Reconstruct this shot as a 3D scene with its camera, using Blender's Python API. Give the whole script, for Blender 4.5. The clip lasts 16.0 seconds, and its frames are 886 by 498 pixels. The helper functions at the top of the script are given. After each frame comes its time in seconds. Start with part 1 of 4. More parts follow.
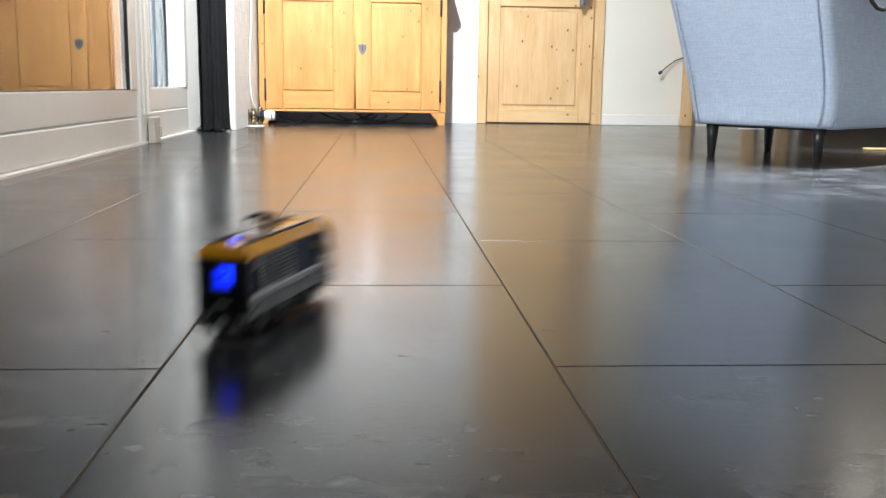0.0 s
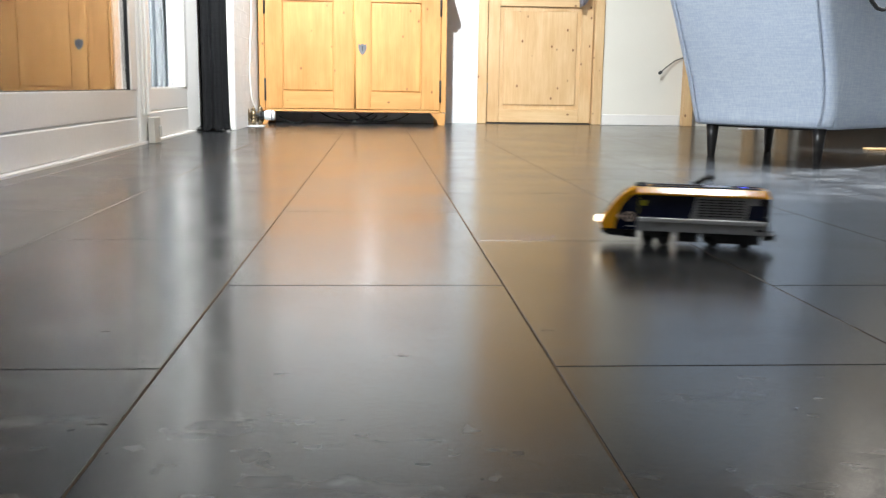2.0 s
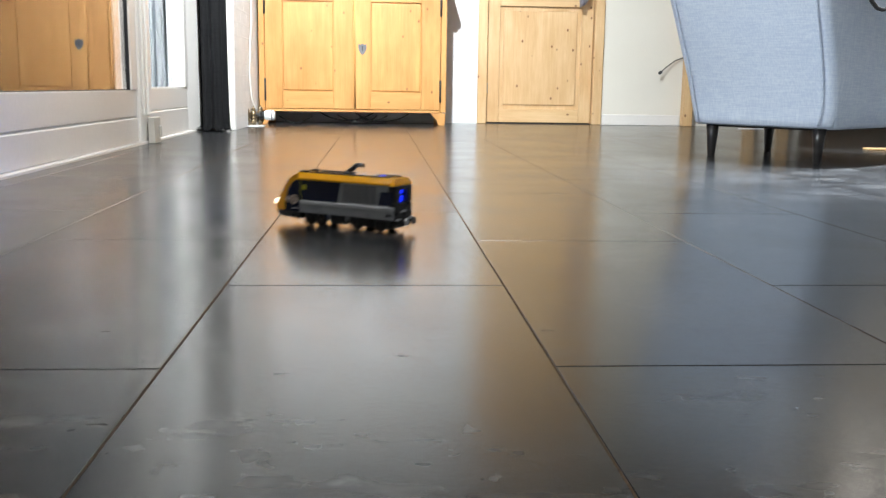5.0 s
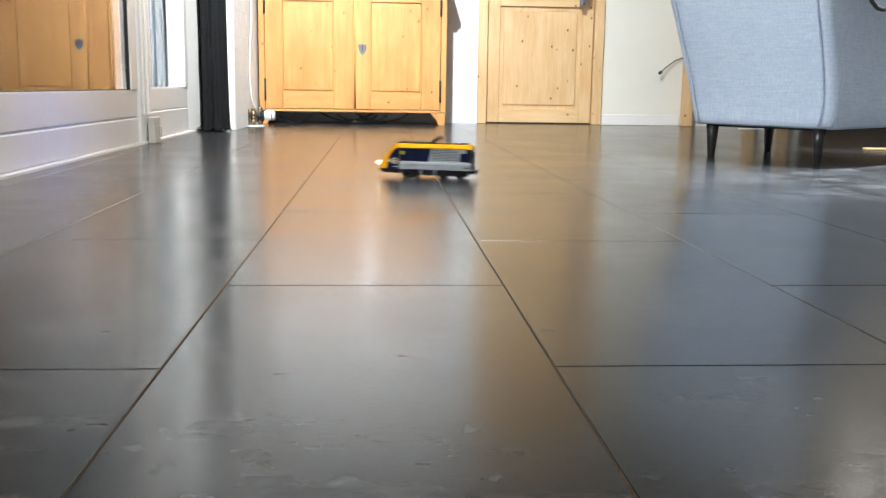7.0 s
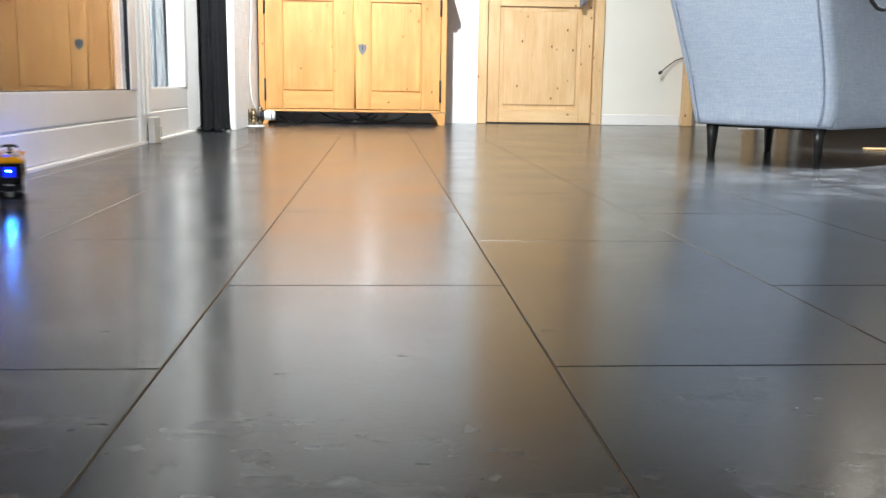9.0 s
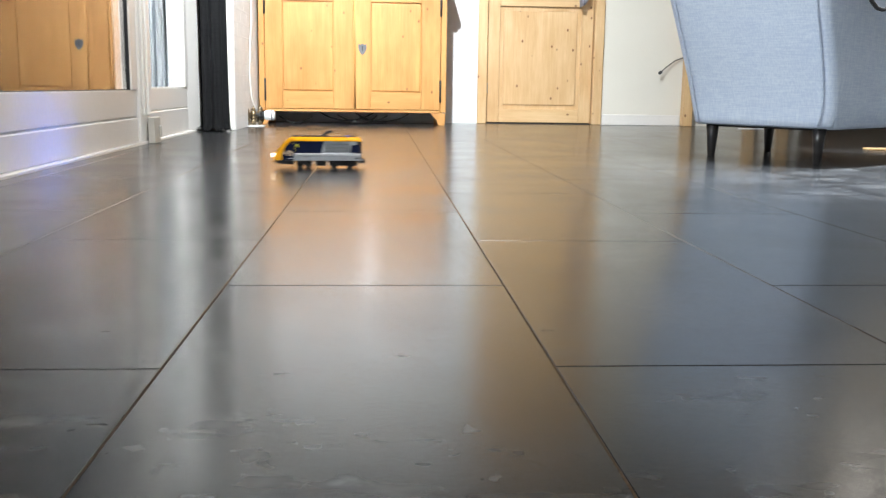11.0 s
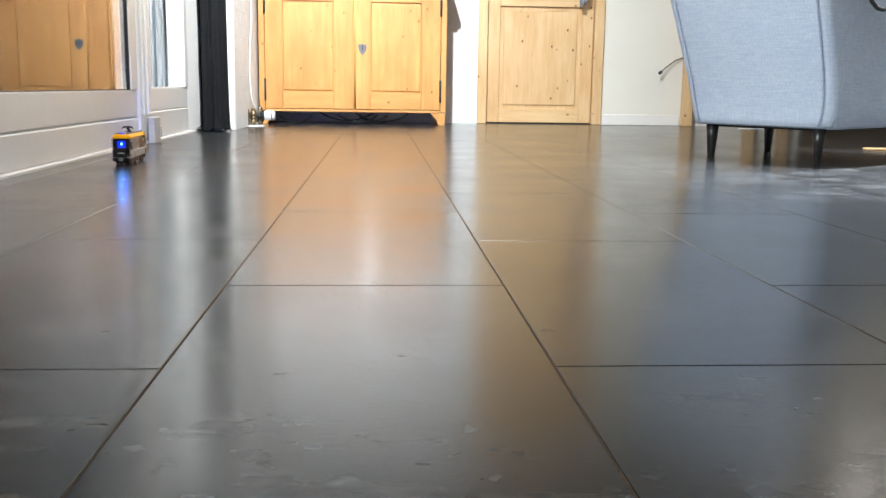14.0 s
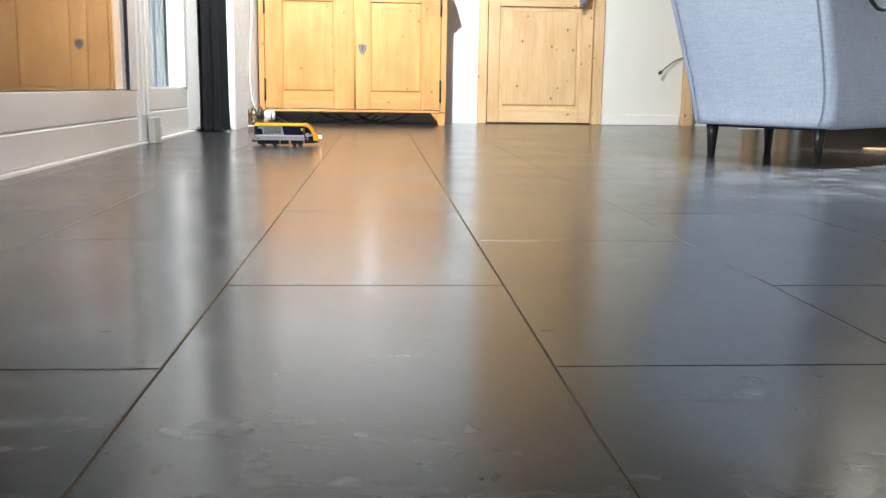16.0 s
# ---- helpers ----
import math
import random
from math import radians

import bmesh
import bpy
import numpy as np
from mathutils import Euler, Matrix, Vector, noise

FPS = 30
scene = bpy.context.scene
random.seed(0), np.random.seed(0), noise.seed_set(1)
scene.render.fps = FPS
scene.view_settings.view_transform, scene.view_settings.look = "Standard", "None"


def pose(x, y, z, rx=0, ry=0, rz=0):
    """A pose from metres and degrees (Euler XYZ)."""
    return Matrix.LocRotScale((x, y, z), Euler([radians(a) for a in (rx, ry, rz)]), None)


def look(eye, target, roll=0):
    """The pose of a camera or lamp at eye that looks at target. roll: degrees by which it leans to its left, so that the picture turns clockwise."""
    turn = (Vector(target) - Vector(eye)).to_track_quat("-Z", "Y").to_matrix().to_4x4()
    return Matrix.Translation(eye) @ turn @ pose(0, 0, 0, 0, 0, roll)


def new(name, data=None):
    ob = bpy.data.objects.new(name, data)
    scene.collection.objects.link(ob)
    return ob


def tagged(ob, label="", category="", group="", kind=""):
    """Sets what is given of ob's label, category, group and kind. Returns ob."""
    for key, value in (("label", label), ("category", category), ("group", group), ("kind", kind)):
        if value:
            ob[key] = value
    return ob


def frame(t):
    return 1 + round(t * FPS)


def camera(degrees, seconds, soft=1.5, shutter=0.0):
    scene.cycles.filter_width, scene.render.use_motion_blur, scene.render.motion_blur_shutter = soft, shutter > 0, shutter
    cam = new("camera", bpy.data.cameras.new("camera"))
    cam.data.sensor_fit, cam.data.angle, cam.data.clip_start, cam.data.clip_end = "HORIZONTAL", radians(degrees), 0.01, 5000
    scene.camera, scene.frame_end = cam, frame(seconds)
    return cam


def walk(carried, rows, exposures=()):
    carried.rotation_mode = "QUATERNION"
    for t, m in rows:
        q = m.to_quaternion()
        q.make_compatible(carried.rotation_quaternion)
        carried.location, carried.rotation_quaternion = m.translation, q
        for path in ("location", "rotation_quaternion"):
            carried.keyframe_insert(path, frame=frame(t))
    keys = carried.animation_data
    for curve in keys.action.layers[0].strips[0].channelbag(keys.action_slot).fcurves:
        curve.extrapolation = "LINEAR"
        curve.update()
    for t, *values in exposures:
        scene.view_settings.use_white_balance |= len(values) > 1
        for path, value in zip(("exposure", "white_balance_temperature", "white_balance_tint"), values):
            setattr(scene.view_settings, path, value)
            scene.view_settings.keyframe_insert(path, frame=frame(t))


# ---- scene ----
cam = camera(50.32, 16.0, 1.4, 1.0)
EYE = Vector((0, 0, 0.2123))
PITCH, YAW = 0.1700, 0.0693
AIM = Vector((math.sin(YAW) * math.cos(PITCH), math.cos(YAW) * math.cos(PITCH), -math.sin(PITCH)))
STAND = look(EYE, EYE + AIM, math.degrees(0.0143))
walk(cam, [(0.0, STAND), (16.0, STAND)])

# ---- light ----
scene.view_settings.exposure = 0.0
world = bpy.data.worlds.new("night")
scene.world = world
world.use_nodes = True
world.node_tree.nodes["Background"].inputs[0].default_value = (0.004, 0.006, 0.012, 1)
world.node_tree.nodes["Background"].inputs[1].default_value = 1.0


def lamp(name, place, target, power, size, colour, spread=180):
    data = bpy.data.lights.new(name, "AREA")
    data.shape, data.size, data.energy, data.color, data.spread = "DISK", size, power, colour, radians(spread)
    ob = new(name, data)
    ob.matrix_world = look(place, target)
    return ob


SPOT_AT, SPOT_TO = (-0.08, 2.6, 2.34), (-0.20, 5.5, 0.30)
SEAT_AT, SEAT_TO = (0.92, 2.52, 2.34), (1.66, 2.40, 0.0)
# added fill that brightens the window frame; no such spotlight known
SIDE_FILL_AT, SIDE_FILL_TO = (0.30, 2.0, 2.34), (-0.85, 2.7, 0.10)
# fill for the chair back: an added lamp, no such source known
CHAIR_FILL_AT, CHAIR_FILL_TO = (-0.66, 1.45, 1.22), (1.25, 2.90, 0.30)
OVER_AT = (0.42, 0.85, 2.385)
lamp("spotlight_beam", SPOT_AT, SPOT_TO, 64, 0.09, (0.88, 0.95, 1.0), 84)
lamp("seat_spotlight_beam", SEAT_AT, SEAT_TO, 85, 0.09, (0.90, 0.95, 1.0), 56)
lamp("chair_fill_beam", CHAIR_FILL_AT, CHAIR_FILL_TO, 14, 0.10, (0.86, 0.935, 1.0), 105)
lamp("side_fill_beam", SIDE_FILL_AT, SIDE_FILL_TO, 12, 0.09, (0.97, 0.98, 1.0), 90)
lamp("ceiling_lamp_light", OVER_AT, (OVER_AT[0], OVER_AT[1] + 0.01, 0), 13, 0.26, (0.94, 0.975, 1.0))


# ---- materials ----
def material(name, colour, rough=0.5, metal=0.0, spec=0.5):
    m = bpy.data.materials.new(name)
    m.use_nodes = True
    b = m.node_tree.nodes["Principled BSDF"]
    b.inputs["Base Color"].default_value = (*colour, 1)
    b.inputs["Roughness"].default_value = rough
    b.inputs["Metallic"].default_value = metal
    b.inputs["Specular IOR Level"].default_value = spec
    return m


def node(m, kind, **settings):
    n = m.node_tree.nodes.new(kind)
    for k, v in settings.items():
        n.inputs[k.replace("_", " ")].default_value = v
    return n


def link(m, a, b):
    m.node_tree.links.new(a, b)


def principled(m):
    return m.node_tree.nodes["Principled BSDF"]


def coords(m, scale=(1, 1, 1), source="Object"):
    tc = node(m, "ShaderNodeTexCoord")
    mp = node(m, "ShaderNodeMapping")
    mp.inputs["Scale"].default_value = scale
    link(m, tc.outputs[source], mp.inputs[0])
    return mp.outputs[0]


def noise_tex(m, vec, scale, detail=4.0, rough=0.55):
    n = node(m, "ShaderNodeTexNoise", Scale=scale, Detail=detail, Roughness=rough)
    link(m, vec, n.inputs["Vector"])
    return n.outputs[0]


def ramp(m, fac, stops):
    r = node(m, "ShaderNodeValToRGB")
    els = r.color_ramp.elements
    while len(els) < len(stops):
        els.new(0.5)
    for e, (p, c) in zip(els, stops):
        e.position = p
        e.color = (*c, 1) if len(c) == 3 else c
    link(m, fac, r.inputs[0])
    return r.outputs[0]


def mixed(m, fac, a, b, mode="MIX"):
    n = m.node_tree.nodes.new("ShaderNodeMix")
    n.data_type, n.blend_type = "RGBA", mode
    for value, slot in ((fac, n.inputs[0]), (a, n.inputs[6]), (b, n.inputs[7])):
        if isinstance(value, (int, float)):
            slot.default_value = value
        elif isinstance(value, tuple):
            slot.default_value = (*value, 1)
        else:
            link(m, value, slot)
    return n.outputs[2]


def bump(m, height, strength, distance=0.002):
    b = node(m, "ShaderNodeBump", Strength=strength, Distance=distance)
    link(m, height, b.inputs["Height"])
    link(m, b.outputs[0], principled(m).inputs["Normal"])


def mottled(name, a, b, rough, scale=6.0, grain=120.0, relief=0.1, metal=0.0, spec=0.5):
    """Paint, plaster or plastic: two tones at a large scale, fine relief."""
    m = material(name, a, rough, metal, spec)
    v = coords(m)
    big, fine = noise_tex(m, v, scale), noise_tex(m, v, grain, 3)
    both = mixed(m, 0.35, big, fine)
    link(m, ramp(m, both, [(0.3, a), (0.72, b)]), principled(m).inputs["Base Color"])
    link(m, ramp(m, big, [(0.3, (rough * 0.85,) * 3), (0.7, (min(1, rough * 1.15),) * 3)]), principled(m).inputs["Roughness"])
    if relief:
        bump(m, fine, relief, 0.001)
    return m


def pine(name, pale, deep, along, knots=True, rough=0.50):
    """Varnished knotty pine with its grain along one axis."""
    m = material(name, pale, rough)
    info = node(m, "ShaderNodeObjectInfo")
    tc = node(m, "ShaderNodeTexCoord")
    shift = node(m, "ShaderNodeVectorMath")
    shift.operation = "SCALE"
    comb = node(m, "ShaderNodeCombineXYZ", X=3.1, Y=1.7, Z=5.3)
    link(m, comb.outputs[0], shift.inputs[0])
    link(m, info.outputs["Random"], shift.inputs["Scale"])
    add = node(m, "ShaderNodeVectorMath")
    link(m, tc.outputs["Object"], add.inputs[0])
    link(m, shift.outputs[0], add.inputs[1])

    def stretched(across, length):
        mp = node(m, "ShaderNodeMapping")
        s = [across] * 3
        s["xyz".index(along)] = length
        mp.inputs["Scale"].default_value = s
        link(m, add.outputs[0], mp.inputs[0])
        return mp.outputs[0]

    broad = noise_tex(m, stretched(8, 3.2), 1.0, 4, 0.55)
    rings = noise_tex(m, stretched(38, 2.6), 1.0, 5, 0.6)
    fine = noise_tex(m, stretched(260, 8), 1.0, 2, 0.5)
    tone = mixed(m, 0.42, broad, rings)
    tone = mixed(m, 0.2, tone, fine)
    colour = ramp(m, tone, [(0.36, deep), (0.5, tuple((a + b) / 2 for a, b in zip(pale, deep))), (0.62, pale)])
    if knots:
        vo = node(m, "ShaderNodeTexVoronoi", Scale=1.0, Randomness=1.0)
        link(m, stretched(15, 10.5), vo.inputs["Vector"])
        mask = ramp(m, vo.outputs["Distance"], [(0.045, (1, 1, 1)), (0.08, (0.6, 0.6, 0.6)), (0.115, (0, 0, 0))])
        colour = mixed(m, mask, colour, (0.20, 0.075, 0.02))
    link(m, colour, principled(m).inputs["Base Color"])
    link(m, ramp(m, rings, [(0.3, (rough * 0.8,) * 3), (0.7, (rough * 1.25,) * 3)]), principled(m).inputs["Roughness"])
    bump(m, rings, 0.12, 0.001)
    return m


def glowing(name, colour, strength, base=(0.8, 0.8, 0.8)):
    m = material(name, base, 0.3)
    principled(m).inputs["Emission Color"].default_value = (*colour, 1)
    principled(m).inputs["Emission Strength"].default_value = strength
    return m


def slate_tile():
    """Dark slate-look floor tile with a satin glaze, cloudy tone, pale scuffs."""
    m = material("slate_tile", (0.04, 0.04, 0.042), 0.3, 0.0, 0.52)
    info = node(m, "ShaderNodeObjectInfo")
    geo = node(m, "ShaderNodeNewGeometry")
    comb = node(m, "ShaderNodeCombineXYZ")
    mul = node(m, "ShaderNodeMath")
    mul.operation = "MULTIPLY"
    mul.inputs[1].default_value = 17.0
    link(m, info.outputs["Random"], mul.inputs[0])
    link(m, mul.outputs[0], comb.inputs[2])
    add = node(m, "ShaderNodeVectorMath")
    link(m, geo.outputs["Position"], add.inputs[0])
    link(m, comb.outputs[0], add.inputs[1])

    def at(sx, sy):
        mp = node(m, "ShaderNodeMapping")
        mp.inputs["Scale"].default_value = (sx, sy, 1)
        link(m, add.outputs[0], mp.inputs[0])
        return mp.outputs[0]

    cloud = noise_tex(m, at(1, 1), 5.0, 5, 0.6)
    vein = noise_tex(m, at(9, 20), 1.0, 3, 0.5)
    grit = noise_tex(m, at(150, 210), 1.0, 4, 0.65)
    speck = noise_tex(m, at(34, 40), 1.0, 3, 0.55)
    tone = ramp(m, mixed(m, 0.35, cloud, vein), [(0.36, (0.007, 0.0076, 0.0084)), (0.50, (0.015, 0.0162, 0.0176)), (0.64, (0.048, 0.051, 0.055))])
    scuff = ramp(m, vein, [(0.58, (0, 0, 0)), (0.86, (0.45, 0.45, 0.45))])
    tone = mixed(m, scuff, tone, (0.16, 0.16, 0.158))
    tone = mixed(m, ramp(m, speck, [(0.585, (0, 0, 0)), (0.78, (0.45, 0.45, 0.45))]), tone, (0.15, 0.152, 0.155))
    link(m, tone, principled(m).inputs["Base Color"])
    link(m, ramp(m, mixed(m, 0.5, cloud, grit), [(0.35, (0.15, 0.15, 0.15)), (0.65, (0.26, 0.26, 0.26))]), principled(m).inputs["Roughness"])
    bump(m, grit, 0.18, 0.0005)
    principled(m).inputs["Coat Weight"].default_value = 0.14
    principled(m).inputs["Coat Roughness"].default_value = 0.40
    return m


def fabric(name, a, b, sheen=0.15):
    m = material(name, a, 0.9, 0, 0.2)
    v = coords(m)
    threads_u = noise_tex(m, coords(m, (22, 22, 260)), 1.0, 2)
    threads_v = noise_tex(m, coords(m, (240, 240, 18)), 1.0, 2)
    weave = mixed(m, 0.5, threads_u, threads_v)
    big = noise_tex(m, v, 7)
    link(m, ramp(m, mixed(m, 0.2, weave, big), [(0.40, a), (0.60, b)]), principled(m).inputs["Base Color"])
    principled(m).inputs["Sheen Weight"].default_value = sheen
    bump(m, weave, 0.35, 0.001)
    return m


def clear_glass():
    m = material("window_glass", (1, 1, 1), 0.0)
    principled(m).inputs["Transmission Weight"].default_value = 1.0
    principled(m).inputs["IOR"].default_value = 1.56
    return m


TILE = slate_tile()
GROUT = mottled("brown_grout", (0.035, 0.025, 0.017), (0.21, 0.14, 0.085), 0.95, 1.6, 120, 0.2, 0.0, 0.15)
PLASTER = mottled("white_plaster", (0.80, 0.795, 0.78), (0.855, 0.85, 0.835), 0.7, 2.5, 160, 0.12)
CREAM = mottled("cream_wall_paint", (0.73, 0.685, 0.59), (0.78, 0.735, 0.64), 0.7, 2.5, 160, 0.12)
CEILING = mottled("ceiling_paint", (0.50, 0.49, 0.47), (0.56, 0.55, 0.53), 0.8, 2, 150, 0.1)
FRAME_PAINT = mottled("white_frame_paint", (0.75, 0.71, 0.655), (0.83, 0.79, 0.74), 0.35, 4, 90, 0.08)
GROOVE_PAINT = mottled("grey_groove", (0.52, 0.51, 0.48), (0.62, 0.61, 0.58), 0.6, 9, 90, 0)
GASKET = mottled("black_gasket", (0.015, 0.015, 0.016), (0.03, 0.03, 0.03), 0.5, 20, 100, 0)
BRICK_PAINT = mottled("painted_brick", (0.72, 0.71, 0.69), (0.84, 0.83, 0.81), 0.6, 14, 150, 0.4)
MORTAR_PAINT = mottled("painted_mortar", (0.72, 0.71, 0.69), (0.84, 0.83, 0.81), 0.8, 14, 200, 0.3)
SLAT_PAINT = mottled("pale_grey_slats", (0.66, 0.70, 0.72), (0.76, 0.80, 0.82), 0.6, 6, 90, 0.1)
CURTAIN = fabric("black_curtain_cloth", (0.0035, 0.0035, 0.004), (0.009, 0.009, 0.0095), 0.0)
PINE_UP = pine("amber_pine_upright", (0.60, 0.312, 0.098), (0.43, 0.185, 0.045), "z")
PINE_ACROSS = pine("amber_pine_across", (0.60, 0.312, 0.098), (0.45, 0.20, 0.050), "x")
DOOR_UP = pine("pale_pine_upright", (0.74, 0.515, 0.275), (0.57, 0.335, 0.145), "z")
DOOR_ACROSS = pine("pale_pine_across", (0.74, 0.515, 0.275), (0.57, 0.335, 0.145), "x")
IRON = mottled("dark_iron", (0.035, 0.033, 0.032), (0.08, 0.075, 0.07), 0.45, 40, 300, 0.2, 0.8)
BRASS = mottled("dull_brass", (0.13, 0.095, 0.055), (0.30, 0.23, 0.14), 0.38, 50, 300, 0.2, 0.85)
STEEL = mottled("grey_steel", (0.42, 0.42, 0.43), (0.55, 0.55, 0.56), 0.35, 30, 300, 0.1, 1.0)
DARK_WOOD = pine("dark_brown_wood", (0.15, 0.10, 0.065), (0.085, 0.055, 0.034), "z", False)
PEWTER = mottled("tarnished_pewter", (0.10, 0.10, 0.105), (0.24, 0.24, 0.25), 0.4, 60, 300, 0.2, 0.7)
BLACK_RUBBER = mottled("black_rubber", (0.012, 0.012, 0.012), (0.03, 0.03, 0.03), 0.6, 30, 200, 0.1)
WHITE_PLASTIC = mottled("white_plastic", (0.75, 0.75, 0.74), (0.82, 0.82, 0.81), 0.35, 20, 100, 0)
BEIGE_PLASTIC = mottled("cream_plastic", (0.46, 0.43, 0.38), (0.56, 0.53, 0.47), 0.45, 20, 100, 0.05)
CHAIR_CLOTH = fabric("blue_grey_cloth", (0.51, 0.59, 0.72), (0.65, 0.72, 0.81))
LEG_WOOD = mottled("black_stained_wood", (0.012, 0.011, 0.011), (0.03, 0.027, 0.025), 0.35, 20, 200, 0.1)
GREY_CLOTH = fabric("grey_towel_cloth", (0.30, 0.30, 0.36), (0.5, 0.5, 0.56))
GLASS = clear_glass()
# for the added bulb whose reflection makes the floor glow
FLOOR_GLOW = glowing("lit_added_bulb", (0.92, 0.95, 1.0), 6.5)
LAMP_GLOW = glowing("lit_diffuser", (1.0, 0.95, 0.90), 12.0)
# for the added pendant that brightens the floor's near right corner
PENDANT_GLOW = glowing("lit_added_pendant_shade", (1.0, 0.93, 0.85), 4.6)
# toy train
T_YELLOW = mottled("yellow_toy_plastic", (0.88, 0.39, 0.008), (0.92, 0.43, 0.015), 0.12, 60, 400, 0.02)
T_NAVY = mottled("navy_toy_plastic", (0.006, 0.009, 0.028), (0.010, 0.014, 0.038), 0.18, 60, 400, 0.02, 0.0, 0.35)
T_BLACK = mottled("black_toy_plastic", (0.008, 0.008, 0.009), (0.016, 0.016, 0.017), 0.3, 60, 400, 0.02, 0.0, 0.35)
T_GREY = mottled("grey_toy_plastic", (0.32, 0.33, 0.34), (0.38, 0.39, 0.40), 0.3, 60, 400, 0.02)
T_PALE = mottled("light_grey_toy_plastic", (0.54, 0.55, 0.56), (0.61, 0.62, 0.63), 0.25, 60, 400, 0.02)
T_GLOSS = mottled("glossy_pale_toy_plastic", (0.52, 0.53, 0.54), (0.58, 0.59, 0.60), 0.06, 60, 400, 0, 0.3)
T_LENS = glowing("lit_headlight", (0.050, 0.20, 1.0), 34000.0)
T_LENS_RIM = glowing("headlight_lens", (1.0, 0.86, 0.62), 3.0, (0.9, 0.8, 0.6))
T_BLUE = glowing("lit_blue_window", (0.004, 0.02, 1.0), 1.8, (0.01, 0.015, 0.25))
# no lamp: the stud's translucency is given as a glow in its colour
T_STUD = glowing("glowing_blue_stud", (0.02, 0.05, 1.0), 1.2, (0.02, 0.03, 0.5))
T_BLUE_LED = glowing("blue_led", (0.015, 0.15, 1.0), 9000.0)
# lightless black for the collar added round the blue lamp
T_COLLAR = material("black_collar", (0.0004, 0.0004, 0.0005), 0.9, 0.0, 0.0)
T_WINDSHIELD = material("smoked_windscreen", (0.02, 0.022, 0.022), 0.06)
T_LIME = mottled("lime_sticker", (0.45, 0.42, 0.02), (0.5, 0.46, 0.03), 0.3, 60, 300, 0)
T_SIGN = mottled("pale_sticker", (0.55, 0.42, 0.33), (0.62, 0.48, 0.38), 0.3, 60, 300, 0)


# ---- building helpers ----
def box(bm, x0, x1, y0, y1, z0, z1, bevel=0.0, seg=1):
    r = bmesh.ops.create_cube(bm, size=1.0, matrix=Matrix.Translation(((x0 + x1) / 2, (y0 + y1) / 2, (z0 + z1) / 2)) @ Matrix.Diagonal((x1 - x0, y1 - y0, z1 - z0, 1)))
    if bevel:
        edges = list({e for v in r["verts"] for e in v.link_edges})
        bmesh.ops.bevel(bm, geom=edges, offset=bevel, segments=seg, affect="EDGES", profile=0.5)
    return bm


def block(x0, x1, y0, y1, z0, z1, bevel=0.0, seg=1):
    return box(bmesh.new(), x0, x1, y0, y1, z0, z1, bevel, seg)


def prism(bm, pts, a, b, axis="y", bevel=0.0, seg=2):
    """A flat outline pushed along an axis from a to b. Outline points: (x, z) for y, (y, z) for x, (x, y) for z."""
    def put(p, d):
        return {"y": (p[0], d, p[1]), "x": (d, p[0], p[1]), "z": (p[0], p[1], d)}[axis]
    lo = [bm.verts.new(put(p, a)) for p in pts]
    hi = [bm.verts.new(put(p, b)) for p in pts]
    n = len(pts)
    faces = [bm.faces.new(lo[::-1]), bm.faces.new(hi)]
    for i in range(n):
        faces.append(bm.faces.new((lo[i], lo[(i + 1) % n], hi[(i + 1) % n], hi[i])))
    bmesh.ops.recalc_face_normals(bm, faces=faces)
    if bevel:
        bmesh.ops.bevel(bm, geom=list({e for f in faces for e in f.edges}), offset=bevel, segments=seg, affect="EDGES", profile=0.5)
    return bm


def tube(bm, pts, radius, sides=8):
    """A round bar through points; radius is a number or one a point."""
    pts = [Vector(p) for p in pts]
    rings = []
    for i, p in enumerate(pts):
        d = (pts[min(i + 1, len(pts) - 1)] - pts[max(i - 1, 0)]).normalized()
        u = d.orthogonal().normalized() if i == 0 else (u - d * u.dot(d)).normalized()
        v = d.cross(u)
        r = radius[i] if isinstance(radius, (list, tuple)) else radius
        rings.append([bm.verts.new(p + r * (math.cos(k * math.tau / sides) * u + math.sin(k * math.tau / sides) * v)) for k in range(sides)])
    for a, b in zip(rings, rings[1:]):
        for k in range(sides):
            bm.faces.new((a[k], a[(k + 1) % sides], b[(k + 1) % sides], b[k])).smooth = True
    bm.faces.new(rings[0][::-1])
    bm.faces.new(rings[-1])
    return bm


def disc(bm, centre, axis, radius, depth, sides=20):
    c, d = Vector(centre), Vector(axis).normalized() * depth / 2
    return tube(bm, [c - d, c + d], radius, sides)


def mesh_of(name, bm, mat):
    me = bpy.data.meshes.new(name)
    bmesh.ops.recalc_face_normals(bm, faces=bm.faces)
    bm.to_mesh(me)
    bm.free()
    me.materials.append(mat)
    return me


def part(name, bm, mat, parent=None, label=""):
    ob = new(name, mesh_of(name, bm, mat))
    if parent:
        ob.parent = parent
    return tagged(ob, label)


def thing(name, place, label, category, group="", kind=""):
    ob = new(name)
    ob.matrix_world = place
    return tagged(ob, label, category, group, kind)


def structure(name, bm, mat, label, category):
    return tagged(part(name, bm, mat), label, category, "", "structure")


# ---- room ----
WEST, EAST, SOUTH, NORTH, TOP = -0.80, 3.3, -1.6, 5.68, 2.45
X0, Y0, TW, TL = -0.1633, 0.698, 0.30, 0.606

floor = structure("floor", block(WEST - 0.1, EAST, SOUTH, NORTH + 0.1, -0.08, -0.0006), GROUT, "dark slate-look tiled floor with brown grout lines", "floor")
structure("ceiling", block(WEST - 0.3, EAST + 0.15, SOUTH - 0.15, NORTH + 0.15, TOP, TOP + 0.1), CEILING, "plain white painted ceiling", "ceiling")
